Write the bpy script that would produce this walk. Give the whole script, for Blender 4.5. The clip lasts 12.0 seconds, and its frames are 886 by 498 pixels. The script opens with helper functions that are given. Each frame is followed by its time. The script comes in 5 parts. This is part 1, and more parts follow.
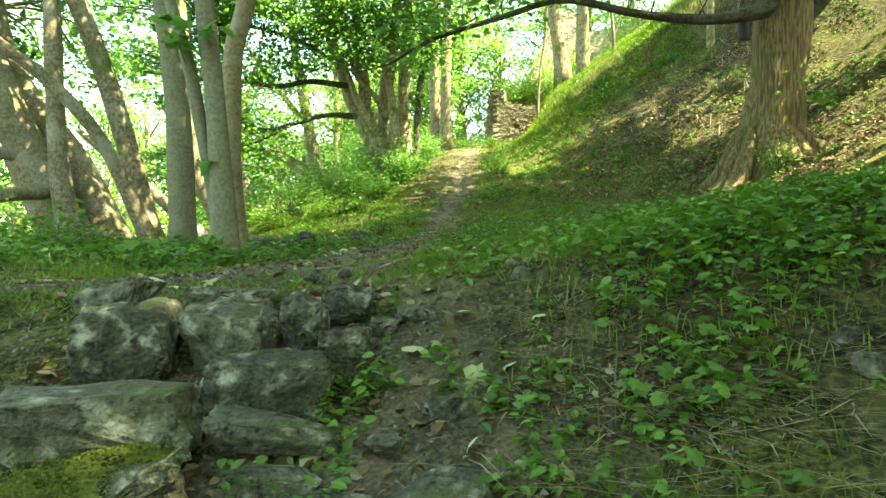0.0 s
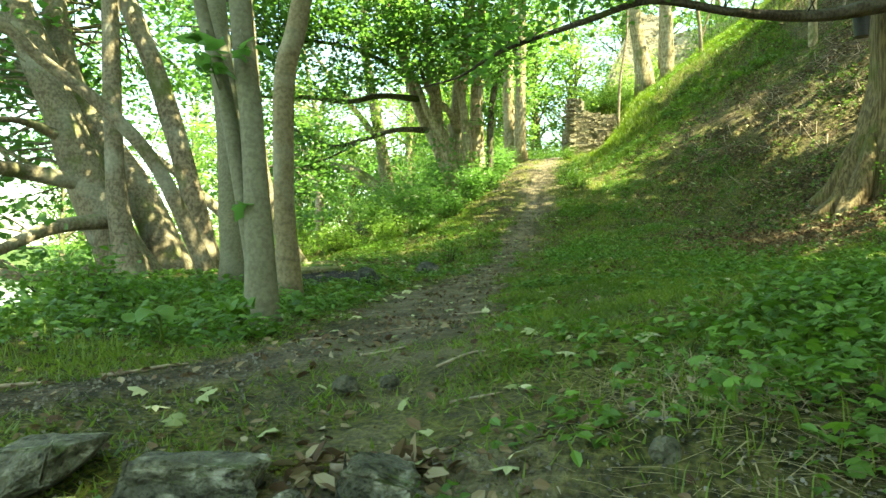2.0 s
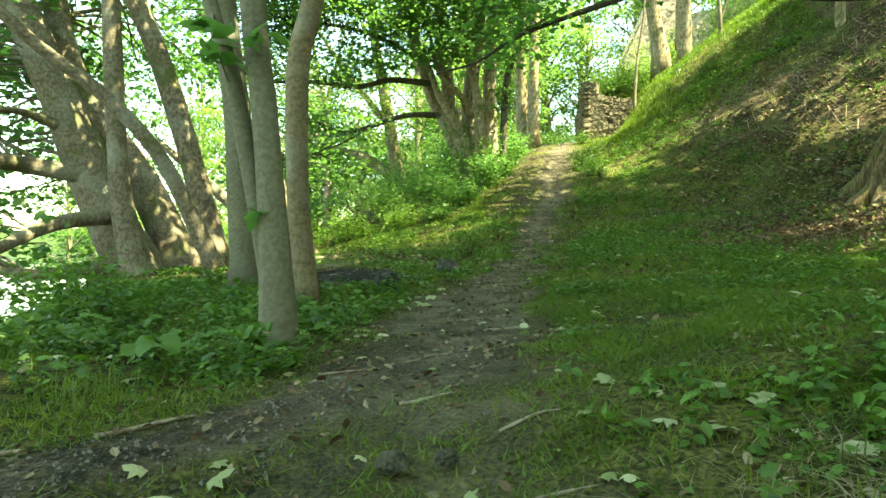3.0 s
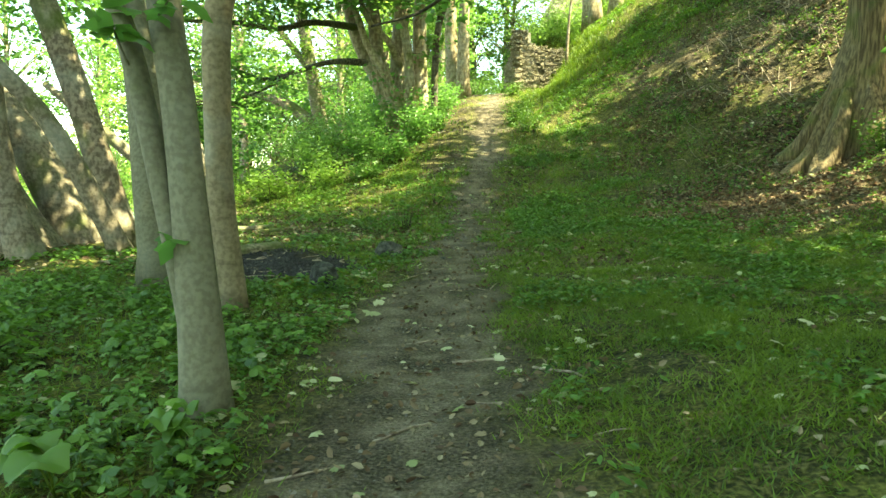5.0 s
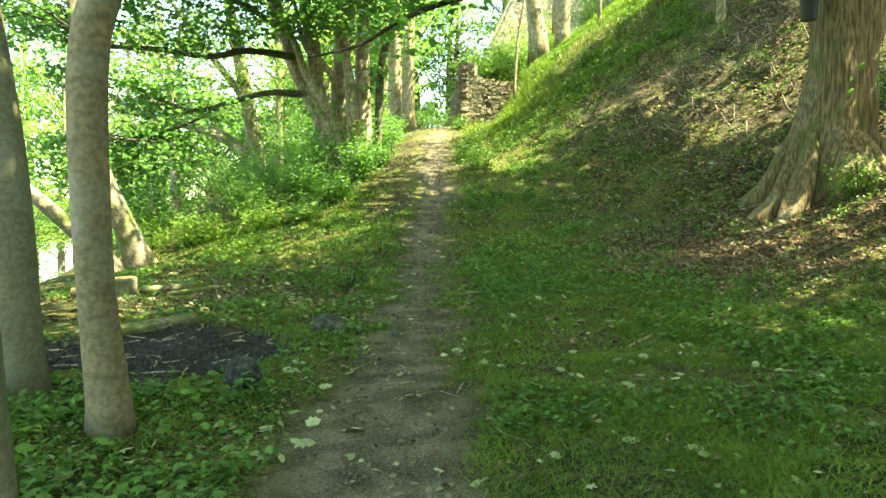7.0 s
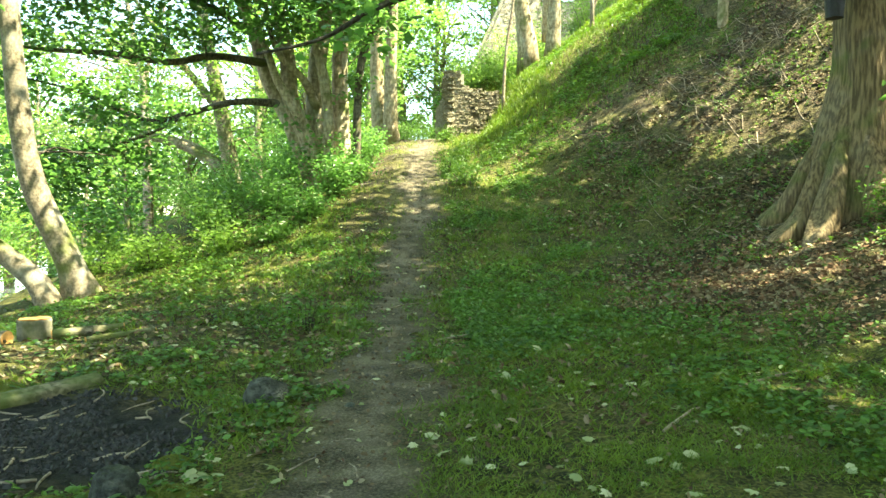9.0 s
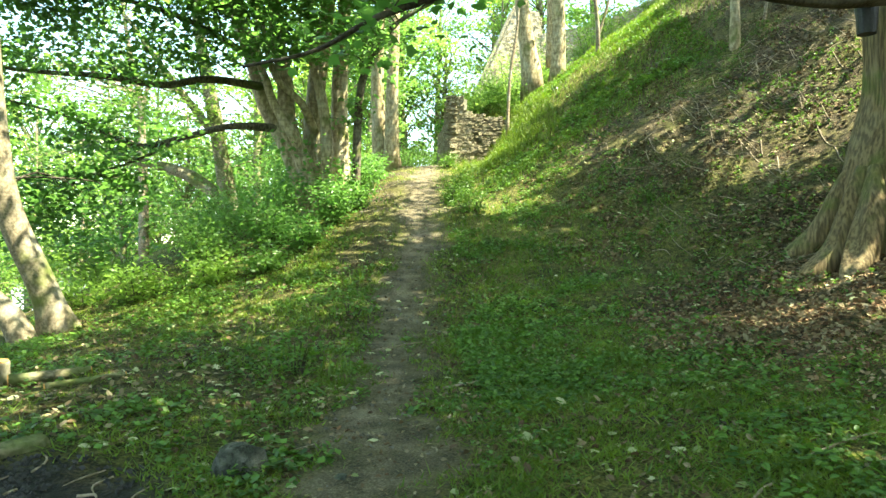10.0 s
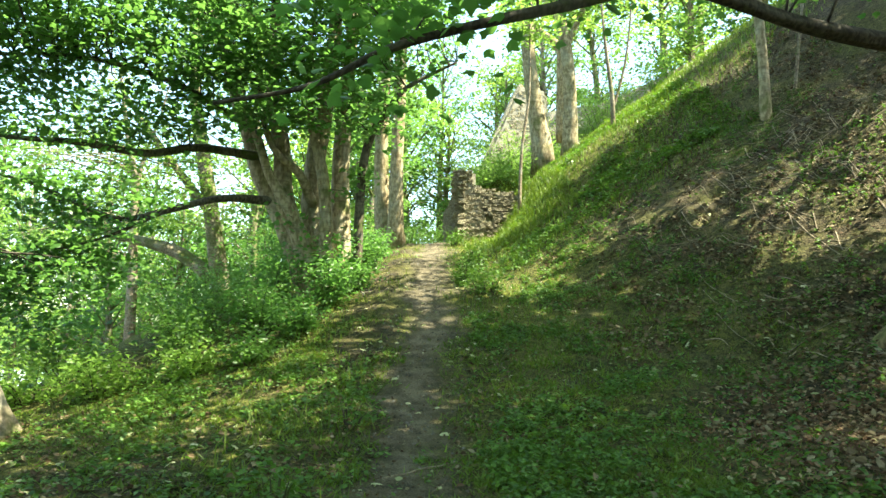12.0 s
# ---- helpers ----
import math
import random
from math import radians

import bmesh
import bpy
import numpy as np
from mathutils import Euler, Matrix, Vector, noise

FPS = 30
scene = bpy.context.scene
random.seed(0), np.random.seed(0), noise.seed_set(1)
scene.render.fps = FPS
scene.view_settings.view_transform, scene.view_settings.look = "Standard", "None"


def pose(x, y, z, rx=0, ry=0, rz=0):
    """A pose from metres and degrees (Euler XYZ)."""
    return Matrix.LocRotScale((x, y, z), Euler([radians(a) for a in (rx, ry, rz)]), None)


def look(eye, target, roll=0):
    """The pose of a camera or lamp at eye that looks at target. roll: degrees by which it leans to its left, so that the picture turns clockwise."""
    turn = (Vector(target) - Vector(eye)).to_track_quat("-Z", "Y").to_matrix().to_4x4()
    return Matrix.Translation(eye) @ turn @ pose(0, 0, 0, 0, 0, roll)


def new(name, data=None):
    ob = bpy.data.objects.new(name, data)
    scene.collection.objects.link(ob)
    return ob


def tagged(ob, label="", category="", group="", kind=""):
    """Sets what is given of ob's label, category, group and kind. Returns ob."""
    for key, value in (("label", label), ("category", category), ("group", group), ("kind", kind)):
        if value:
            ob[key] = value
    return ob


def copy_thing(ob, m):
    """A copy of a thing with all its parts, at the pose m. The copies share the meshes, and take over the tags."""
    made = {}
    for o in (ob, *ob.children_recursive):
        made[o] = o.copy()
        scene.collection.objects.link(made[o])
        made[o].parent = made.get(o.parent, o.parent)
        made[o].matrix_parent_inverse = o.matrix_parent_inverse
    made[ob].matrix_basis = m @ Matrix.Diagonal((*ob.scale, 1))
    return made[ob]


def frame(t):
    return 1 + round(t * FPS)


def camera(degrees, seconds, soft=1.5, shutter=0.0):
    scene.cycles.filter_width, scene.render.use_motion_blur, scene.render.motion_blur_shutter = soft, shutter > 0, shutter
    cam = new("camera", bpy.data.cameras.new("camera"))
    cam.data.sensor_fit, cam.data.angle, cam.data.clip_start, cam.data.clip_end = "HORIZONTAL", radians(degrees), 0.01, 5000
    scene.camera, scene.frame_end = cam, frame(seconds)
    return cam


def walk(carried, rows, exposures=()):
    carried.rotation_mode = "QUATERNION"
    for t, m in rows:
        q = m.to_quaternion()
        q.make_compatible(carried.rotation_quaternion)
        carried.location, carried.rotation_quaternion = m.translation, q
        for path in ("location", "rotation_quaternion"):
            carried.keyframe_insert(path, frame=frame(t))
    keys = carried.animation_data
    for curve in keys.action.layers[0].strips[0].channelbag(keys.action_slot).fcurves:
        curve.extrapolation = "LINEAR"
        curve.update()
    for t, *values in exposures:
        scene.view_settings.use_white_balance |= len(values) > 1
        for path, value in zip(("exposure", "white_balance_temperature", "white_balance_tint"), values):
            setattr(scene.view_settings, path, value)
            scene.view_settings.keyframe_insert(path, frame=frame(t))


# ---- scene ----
cam = camera(67.0, 12.0)
METRES, EYE, TILT, LEAN, TURN = 8.0, 1.5, 0.0, 0.0, 0.0
ROWS = [
    (0.0, 0.0, 0.0, 0.0, 0.0, 0.0, -0.0),
    (0.5, 0.0148, 0.041, 0.0128, 0.56, 0.12, 0.1),
    (1.0, 0.0131, 0.0707, 0.0199, 2.51, 0.38, 0.11),
    (1.5, 0.0032, 0.0988, 0.0361, 4.53, 0.54, -0.17),
    (2.0, -0.0041, 0.1221, 0.0413, 6.29, 0.72, 0.04),
    (2.5, -0.0206, 0.153, 0.052, 7.07, 0.58, 0.2),
    (4.5, -0.0643, 0.2498, 0.1041, 2.8, -6.14, -0.49),
    (5.0, -0.0758, 0.2779, 0.1197, 0.08, -5.66, -0.33),
    (5.5, -0.0724, 0.317, 0.1308, -1.81, -5.13, -0.35),
    (6.0, -0.076, 0.3528, 0.1392, -2.84, -3.98, -0.36),
    (6.5, -0.0876, 0.3949, 0.1586, -3.75, -3.4, -0.41),
    (7.0, -0.0849, 0.4355, 0.1607, -4.81, -3.28, -0.29),
    (9.0, -0.0537, 0.6192, 0.1797, -5.78, -2.2, -0.15),
    (9.5, -0.0534, 0.6684, 0.181, -5.74, -1.44, -0.24),
    (10.0, -0.0509, 0.7209, 0.184, -5.71, 0.18, -0.15),
    (10.5, -0.0502, 0.7735, 0.1891, -5.65, 2.31, -0.24),
    (11.0, -0.0577, 0.8287, 0.1903, -5.57, 4.44, -0.3),
    (11.5, -0.0605, 0.8821, 0.1928, -5.64, 5.52, -0.25),
    (12.0, -0.0615, 0.9387, 0.1997, -5.78, 7.01, -0.28),
]
walk(cam, [(t, pose(0, 0, EYE, TILT, LEAN, TURN) @ pose(METRES * x, METRES * y, METRES * z, 90 + pitch, roll, yaw)) for t, x, y, z, yaw, pitch, roll in ROWS],
     exposures=[(0, 3.2, 9500, -14), (1.4, 3.2, 9300, -14), (2.5, 2.9, 9000, -13), (6, 3.15, 8900, -12), (9.3, 3.2, 7800, -5), (10.2, 3.02, 7600, -5), (11, 3.0, 7500, -4), (11.5, 2.7, 7400, -3), (12, 2.62, 7300, -3)])

# ---- world, sun and exposure ----
SUN_HEIGHT, SUN_TURN = 58.0, 112.0      # degrees above the horizon; clockwise from straight ahead
world = bpy.data.worlds.new("world")
scene.world = world
world.use_nodes = True
sky = world.node_tree.nodes.new("ShaderNodeTexSky")
sky.sky_type, sky.sun_disc = "NISHITA", False
sky.sun_elevation, sky.sun_rotation = radians(SUN_HEIGHT), radians(SUN_TURN)
background = world.node_tree.nodes["Background"]
background.inputs[1].default_value = 0.14
world.node_tree.links.new(sky.outputs[0], background.inputs[0])
sun = new("sun", bpy.data.lights.new("sun", "SUN"))
sun.data.energy, sun.data.angle, sun.data.color = 5.0, radians(0.5), (1.0, 0.95, 0.85)
sun_way = Vector((math.sin(radians(SUN_TURN)) * math.cos(radians(SUN_HEIGHT)),
                  math.cos(radians(SUN_TURN)) * math.cos(radians(SUN_HEIGHT)), math.sin(radians(SUN_HEIGHT))))
sun.matrix_world = look(sun_way * 60, (0, 0, 0))


# ---- the lie of the land ----
PY = [-40, -6, -1.5, 0, 1.2, 2.6, 4, 6, 9, 12, 14.5, 16.7, 18.5, 21.2, 25, 29.5, 34, 60]
PZ = [-2.0, -1.6, -.55, .15, .72, 1.32, 1.38, 1.39, 1.52, 1.70, 1.94, 2.34, 2.90, 3.85, 4.95, 6.05, 6.9, 9.0]
CY = [-6, 0, 2.5, 3.8, 5, 7.3, 9.5, 11.5, 13.3, 17.2, 18.8, 22.3, 27.6, 29.2, 34, 60]
CX = [.3, -.05, -.4, -.65, -.7, -.68, -.42, -.25, -.28, .1, .38, .64, 1.2, 1.4, 1.7, 2.5]


def path_x(y):
    return np.interp(y, CY, CX)


def ground(x, y):
    """Height of the ground: a path climbing between a steep bank and a fall to the lake."""
    x, y = np.asarray(x, float), np.asarray(y, float)
    u = x - path_x(y)
    y = np.where(y < 29, y, 29 + np.where(u > 1.2, .4, .22) * (y - 29))
    w = np.interp(y, [0, 10, 15, 18, 21.5, 25, 60], [2.6, 3.8, 4.4, 3.25, 1.6, .8, .8])
    s = np.maximum(0, u - w)
    s = s * s / (s + .6)
    a = np.interp(y, [15, 18, 21.5, 25, 28], [.30, .33, .42, .62, .82])
    b = np.interp(y, [15, 18, 21.5, 25, 28], [.036, .035, .024, .012, 0])
    t = np.minimum(s, 11)
    rise = a * t + b * t * t + .3 * (np.minimum(s, 60) - t)
    cut = np.maximum(0, u - 1.95)
    steep = 1.45 * np.minimum(cut, 1.6) + .74 * np.clip(cut - 1.6, 0, 9) + .3 * np.clip(cut - 10.6, 0, 50)
    rise = rise + np.clip((y - 25) / 2.5, 0, 1) * (steep - rise)
    near = np.interp(y, [0, 4, 8, 14, 20], [.22, .14, .07, .05, .08]) * np.clip(u, 0, w)
    terrace = 1.9 * np.clip((u - .75) / .5, 0, 1) * np.clip((3.4 - u) / 1.2, 0, 1) * np.clip((y - 29.0) / .4, 0, 1)
    fall = np.interp(y, [11, 16, 22, 30], [0, .15, .3, .35]) * np.maximum(0, np.minimum(-u, 12) - .8)
    edge = np.interp(y, [-6, 2, 5.3, 8.6, 10.8, 16, 22], [1.4, 2.0, 3.0, 3.9, 5.8, 8, 8])
    d = np.maximum(0, -u - edge)
    fall = fall + .85 * d * d / (d + .8)
    return np.maximum(np.interp(y, PY, PZ) + rise + near + terrace - fall, -2.9)


def height(x, y):
    return float(ground(x, y))


rng = np.random.default_rng(7)


def bumps(x, y, size, seed):
    """Smooth value noise, about -1 to 1, on a lattice of the given size."""
    table = np.random.default_rng(seed).uniform(-1, 1, (256, 256))
    gx, gy = np.asarray(x) / size + 400.3, np.asarray(y) / size + 400.7
    ix, iy = np.floor(gx).astype(int), np.floor(gy).astype(int)
    fx, fy = gx - ix, gy - iy
    fx, fy = fx * fx * (3 - 2 * fx), fy * fy * (3 - 2 * fy)
    pick = lambda a, b: table[a % 256, b % 256]
    return ((pick(ix, iy) * (1 - fx) + pick(ix + 1, iy) * fx) * (1 - fy)
            + (pick(ix, iy + 1) * (1 - fx) + pick(ix + 1, iy + 1) * fx) * fy)


def relief(x, y):
    """Ground with its small unevenness."""
    near = np.exp(-np.maximum(0, np.hypot(x, np.asarray(y) - 12) - 25) / 20)
    return ground(x, y) + near * (.045 * bumps(x, y, 1.3, 1) + .02 * bumps(x, y, .45, 2) + np.clip((np.asarray(x) - 3) / 3, 0, 1) * (.10 * bumps(x, y, .9, 4) + .06 * bumps(x, y, .4, 5))) + .012 * bumps(x, y, .17, 3) * near


def soil_share(x, y):
    """How bare the ground is: 1 on the trodden path, high on the raked bank, low in the grass."""
    x, y = np.asarray(x, float), np.asarray(y, float)
    u = x - path_x(y)
    half = np.interp(y, [0, 3, 5, 7.5, 9.5, 12, 30], [.6, .5, .74, .62, .46, .46, .52])
    rough = .20 * bumps(x, y, .5, 11) + .14 * bumps(x, y, .16, 12) + .16 * bumps(x, y, 1.1, 21)
    trod = np.clip((half + .22 - np.abs(u + rough)) / .5, 0, 1) * np.interp(y, [2.4, 2.7, 3.6, 4.6], [1, .45, .55, 1])
    trod = np.clip(trod + .35 * bumps(x, y, .22, 15) * (trod > .05) * (trod < .8), 0, 1)
    bank = np.clip((u - 1.9 - .06 * (y - 12)) / 1.8, 0, 1) * np.clip((y - 11.5) / 1.5, 0, 1) * np.clip((27.5 - y + .35 * (u - 4)) / 4, 0, 1)
    bank = bank * np.clip(.74 + .45 * bumps(x, y, 1.6, 13) + .4 * bumps(x, y, .4, 14), 0, 1)
    under = np.clip(1.35 - np.hypot((x - 5.1) / 2.4, (y - 13.2) / 2.7), 0, .5) * 2 * np.clip(.75 + .5 * bumps(x, y, .5, 19), 0, 1)
    side = np.clip((.42 - np.abs(x + 1.55 - .75 * (y - 3.4))) / .2, 0, 1) * np.clip((4.6 - y) / .6, 0, 1)
    ash = np.clip(1.3 - np.hypot((x + 2.6) / 1.1, (y - 9.4) / 1.0), 0, .5) * 2
    litter = np.clip(1.3 - np.hypot((x + 2.8) / 2.8, (y - 13.2) / 2.4), 0, .6) * np.clip(.85 + .7 * bumps(x, y, .35, 16) + .5 * bumps(x, y, 1.2, 24), 0, 1.3)
    steps = np.clip(1.3 - np.hypot((x + .3) / .9, (y - 1.6) / 1.1), 0, .6) * 1.5
    scrub = np.clip((u - .3) / .4, 0, 1) * np.clip((3.6 - y) / 1.2, 0, 1) * np.clip(.6 + .5 * bumps(x, y, .4, 17), 0, .85)
    worn = np.clip(.2 + .55 * bumps(x, y, .6, 18) + .4 * bumps(x, y, .17, 20), 0, .42) * (y < 24)
    eroded = np.clip((-u - .35) / .3, 0, 1) * np.clip((1.9 + u) / .6, 0, 1) * np.clip((y - 15) / 3, 0, 1) * np.clip(.65 + .7 * bumps(x, y, .5, 25), 0, 1)
    return np.clip(np.maximum.reduce([eroded, trod, bank, side, ash, litter, steps, scrub, worn, under]), 0, 1)


# ---- materials ----
def material(name, roughness=.8, spec=.3):
    m = bpy.data.materials.new(name)
    m.use_nodes = True
    b = m.node_tree.nodes["Principled BSDF"]
    b.inputs["Roughness"].default_value = roughness
    b.inputs["Specular IOR Level"].default_value = spec
    return m, m.node_tree, b


def node(tree, kind, **values):
    n = tree.nodes.new(kind)
    for k, v in values.items():
        n.inputs[k].default_value = v
    return n


def ramp(tree, source, stops):
    r = tree.nodes.new("ShaderNodeValToRGB")
    while len(r.color_ramp.elements) < len(stops):
        r.color_ramp.elements.new(.5)
    for e, (p, c) in zip(r.color_ramp.elements, stops):
        e.position, e.color = p, (*c, 1)
    tree.links.new(source, r.inputs[0])
    return r.outputs[0]


def blend(tree, factor, a, b, mode="MIX"):
    m = tree.nodes.new("ShaderNodeMix")
    m.data_type, m.blend_type = "RGBA", mode
    for socket, value in ((m.inputs[0], factor), (m.inputs[6], a), (m.inputs[7], b)):
        if isinstance(value, (int, float)):
            socket.default_value = value
        elif isinstance(value, tuple):
            socket.default_value = (*value, 1)
        else:
            tree.links.new(value, socket)
    return m.outputs[2]


def place_noise(tree, scale, detail=4, squash=None):
    c = tree.nodes.new("ShaderNodeTexCoord")
    n = node(tree, "ShaderNodeTexNoise", Scale=scale, Detail=detail)
    out = c.outputs["Object"]
    if squash:
        mp = tree.nodes.new("ShaderNodeMapping")
        mp.inputs["Scale"].default_value = squash
        tree.links.new(out, mp.inputs[0])
        out = mp.outputs[0]
    tree.links.new(out, n.inputs["Vector"])
    return n.outputs[0]


def relief_of(tree, bsdf, source, distance, strength=.6):
    b = node(tree, "ShaderNodeBump", Strength=strength, Distance=distance)
    tree.links.new(source, b.inputs["Height"])
    tree.links.new(b.outputs[0], bsdf.inputs["Normal"])


def ground_material():
    m, t, b = material("ground_soil_and_moss", .95, .15)
    fine, mid, wide = place_noise(t, 42, 6), place_noise(t, 10, 6), place_noise(t, .9, 3)
    soil = ramp(t, fine, [(.40, (.022, .019, .012)), (.5, (.080, .066, .040)), (.61, (.24, .195, .125))])
    soil = blend(t, .55, soil, ramp(t, mid, [(.40, (.018, .017, .011)), (.5, (.075, .064, .038)), (.62, (.20, .165, .105))]))
    green = ramp(t, fine, [(.40, (.006, .010, .002)), (.5, (.034, .047, .007)), (.61, (.14, .15, .025))])
    green = blend(t, .5, green, ramp(t, mid, [(.40, (.007, .011, .002)), (.52, (.042, .055, .008)), (.64, (.14, .145, .026))]))
    green = blend(t, ramp(t, wide, [(.4, (0, 0, 0)), (.65, (.6, .6, .6))]), green, ramp(t, fine, [(.4, (.05, .055, .012)), (.6, (.20, .19, .05))]))
    humus = ramp(t, place_noise(t, 2.3, 6), [(.42, (0, 0, 0)), (.58, (.75, .75, .75))])
    soil = blend(t, humus, soil, ramp(t, fine, [(.42, (.014, .014, .008)), (.6, (.095, .072, .040))]))
    olive = ramp(t, place_noise(t, 3.3, 6), [(.45, (0, 0, 0)), (.6, (.6, .6, .6))])
    soil = blend(t, olive, soil, ramp(t, mid, [(.40, (.018, .022, .007)), (.6, (.13, .125, .04))]))
    soil = blend(t, 1.0, soil, (.66, .64, .60), "MULTIPLY")
    share = t.nodes.new("ShaderNodeAttribute")
    share.attribute_name = "soil"
    burnt = t.nodes.new("ShaderNodeAttribute")
    burnt.attribute_name = "burnt"
    soil = blend(t, burnt.outputs["Fac"], soil, ramp(t, mid, [(.35, (.010, .010, .009)), (.7, (.035, .033, .028))]))
    trodden = t.nodes.new("ShaderNodeAttribute")
    trodden.attribute_name = "trodden"
    packed = ramp(t, place_noise(t, 60, 8), [(.36, (.038, .031, .020)), (.5, (.104, .085, .056)), (.66, (.22, .183, .124))])
    packed = blend(t, .5, packed, ramp(t, place_noise(t, 3.2, 8), [(.38, (.030, .028, .016)), (.5, (.100, .083, .052)), (.62, (.21, .174, .115))]))
    soil = blend(t, trodden.outputs["Fac"], soil, packed)
    t.links.new(blend(t, share.outputs["Fac"], green, soil), b.inputs["Base Color"])
    relief_of(t, b, blend(t, .5, fine, mid), .09, 1.0)
    return m


def bark_material(name, dark, light, moss=.0, furrow=1.0, lichen=.35, grain=22, rough=.8, ringed=.4):
    m, t, b = material(name, .9, .2)
    fine = place_noise(t, grain, 6, (1, 1, furrow))
    wide = place_noise(t, 2.6, 4)
    rings = place_noise(t, 7, 4, (.35, .35, 2.2))
    c = ramp(t, fine, [(.40, dark), (.60, light)])
    c = blend(t, ramp(t, rings, [(.53, (0, 0, 0)), (.64, (ringed,) * 3)]), c, tuple(v * .5 for v in dark))
    c = blend(t, ramp(t, wide, [(.5, (0, 0, 0)), (.66, (lichen, lichen, lichen))]), c, (.36, .37, .30))
    if moss:
        c = blend(t, ramp(t, place_noise(t, 1.7, 6), [(.62 - moss * .3, (0, 0, 0)), (.75 - moss * .2, (.85, .85, .85))]), c, (.075, .10, .02))
    t.links.new(c, b.inputs["Base Color"])
    relief_of(t, b, blend(t, ringed, fine, rings), .03, rough)
    return m


def leaf_material(name, dark, light, glow, share=.5, rough=.42, patch=(.35, .25)):
    """Thin leaves: gloss and colour on top, light coming through from behind."""
    m, t, b = material(name, rough, .45)
    g = t.nodes.new("ShaderNodeNewGeometry")
    c = ramp(t, g.outputs["Random Per Island"], [(0, dark), (.75, light), (1, tuple(min(1, v * 1.35) for v in light))])
    c = blend(t, patch[1], c, ramp(t, place_noise(t, patch[0], 4), [(.42, dark), (.58, light)]))
    t.links.new(c, b.inputs["Base Color"])
    thin = t.nodes.new("ShaderNodeBsdfTranslucent")
    t.links.new(blend(t, .6, c, glow), thin.inputs[0])
    mix = t.nodes.new("ShaderNodeMixShader")
    mix.inputs[0].default_value = share
    t.links.new(b.outputs[0], mix.inputs[1])
    t.links.new(thin.outputs[0], mix.inputs[2])
    t.links.new(mix.outputs[0], t.nodes["Material Output"].inputs[0])
    return m


def stone_material(name, dark, light, moss=.3, lichen=.8):
    m, t, b = material(name, .9, .25)
    fine, mid, wide = place_noise(t, 70, 8), place_noise(t, 14, 8), place_noise(t, 5, 5)
    info = t.nodes.new("ShaderNodeObjectInfo")
    c = ramp(t, mid, [(.41, tuple(v * .5 for v in dark)), (.59, light)])
    c = blend(t, .4, c, ramp(t, fine, [(.35, dark), (.7, tuple(v * 1.2 for v in light))]))
    c = blend(t, .35, c, ramp(t, info.outputs["Random"], [(0, dark), (1, tuple(v * 1.15 for v in light))]))
    c = blend(t, ramp(t, mid, [(.56, (0, 0, 0)), (.68, (lichen,) * 3)]), c, (.40, .39, .31))
    c = blend(t, ramp(t, place_noise(t, 30, 3), [(.3, (.9, .9, .9)), (.42, (0, 0, 0))]), c, (.02, .02, .016))
    g = t.nodes.new("ShaderNodeNewGeometry")
    facing = t.nodes.new("ShaderNodeSeparateXYZ")
    t.links.new(g.outputs["Normal"], facing.inputs[0])
    upper = ramp(t, facing.outputs[2], [(.35, (.25, .25, .25)), (.85, (1, 1, 1))])
    wide = blend(t, 1.0, wide, upper, "MULTIPLY")
    c = blend(t, ramp(t, wide, [(.62 - .25 * moss, (0, 0, 0)), (.75 - .25 * moss, (.8 * min(1, moss * 3),) * 3)]), c, (.065, .085, .018))
    t.links.new(c, b.inputs["Base Color"])
    relief_of(t, b, blend(t, .5, fine, mid), .07, 1.0)
    return m


def plain_material(name, dark, light, scale=20, rough=.8, spec=.3):
    m, t, b = material(name, rough, spec)
    n = place_noise(t, scale, 5)
    t.links.new(ramp(t, n, [(.3, dark), (.7, light)]), b.inputs["Base Color"])
    relief_of(t, b, n, .01, .5)
    return m


def mottle_material(name, colours, rough=.85):
    m, t, b = material(name, rough, .25)
    g = t.nodes.new("ShaderNodeNewGeometry")
    n = len(colours) - 1
    t.links.new(ramp(t, g.outputs["Random Per Island"], [(i / n, c) for i, c in enumerate(colours)]), b.inputs["Base Color"])
    return m


GROUND = ground_material()
BEECH = bark_material("beech_bark", (.118, .112, .070), (.160, .152, .096), .05, 1.0, .12, 34, .15, .22)
BUFF = bark_material("buff_bark", (.155, .125, .072), (.235, .19, .112), 0, 1.0, .3, 30, .18)
PALE = bark_material("pale_bark", (.11, .086, .055), (.25, .20, .135), .18, .8, .35)
OLD = bark_material("old_bark", (.115, .095, .062), (.215, .180, .125), .25, .8, .3, 26, .35)
MAPLE = bark_material("maple_bark", (.078, .056, .029), (.205, .152, .080), .26, .12, .08, 24, 1.0, .04)
# Dark copy for the great sycamore's thin limbs: their shade is in the colour.
SHADED_BOUGH = bark_material("shaded_bough_bark", (.050, .042, .029), (.125, .105, .072), .25, .5, .15, 20, .5)
TAN = bark_material("tan_bark", (.17, .135, .075), (.36, .295, .185), .16, .45, .3, 14, .5)
MOSSY = bark_material("mossy_bark", (.10, .085, .055), (.27, .225, .15), .7, 1, .3)
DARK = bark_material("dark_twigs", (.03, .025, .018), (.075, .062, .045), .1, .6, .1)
LEAF = leaf_material("sycamore_leaves", (.032, .090, .018), (.082, .175, .034), (.20, .42, .08), .52)
LIGHT_LEAF = leaf_material("light_leaves", (.06, .13, .016), (.13, .22, .034), (.34, .54, .10), .52)
MID_LEAF = leaf_material("bush_leaves", (.038, .10, .018), (.095, .185, .032), (.24, .45, .08), .46)
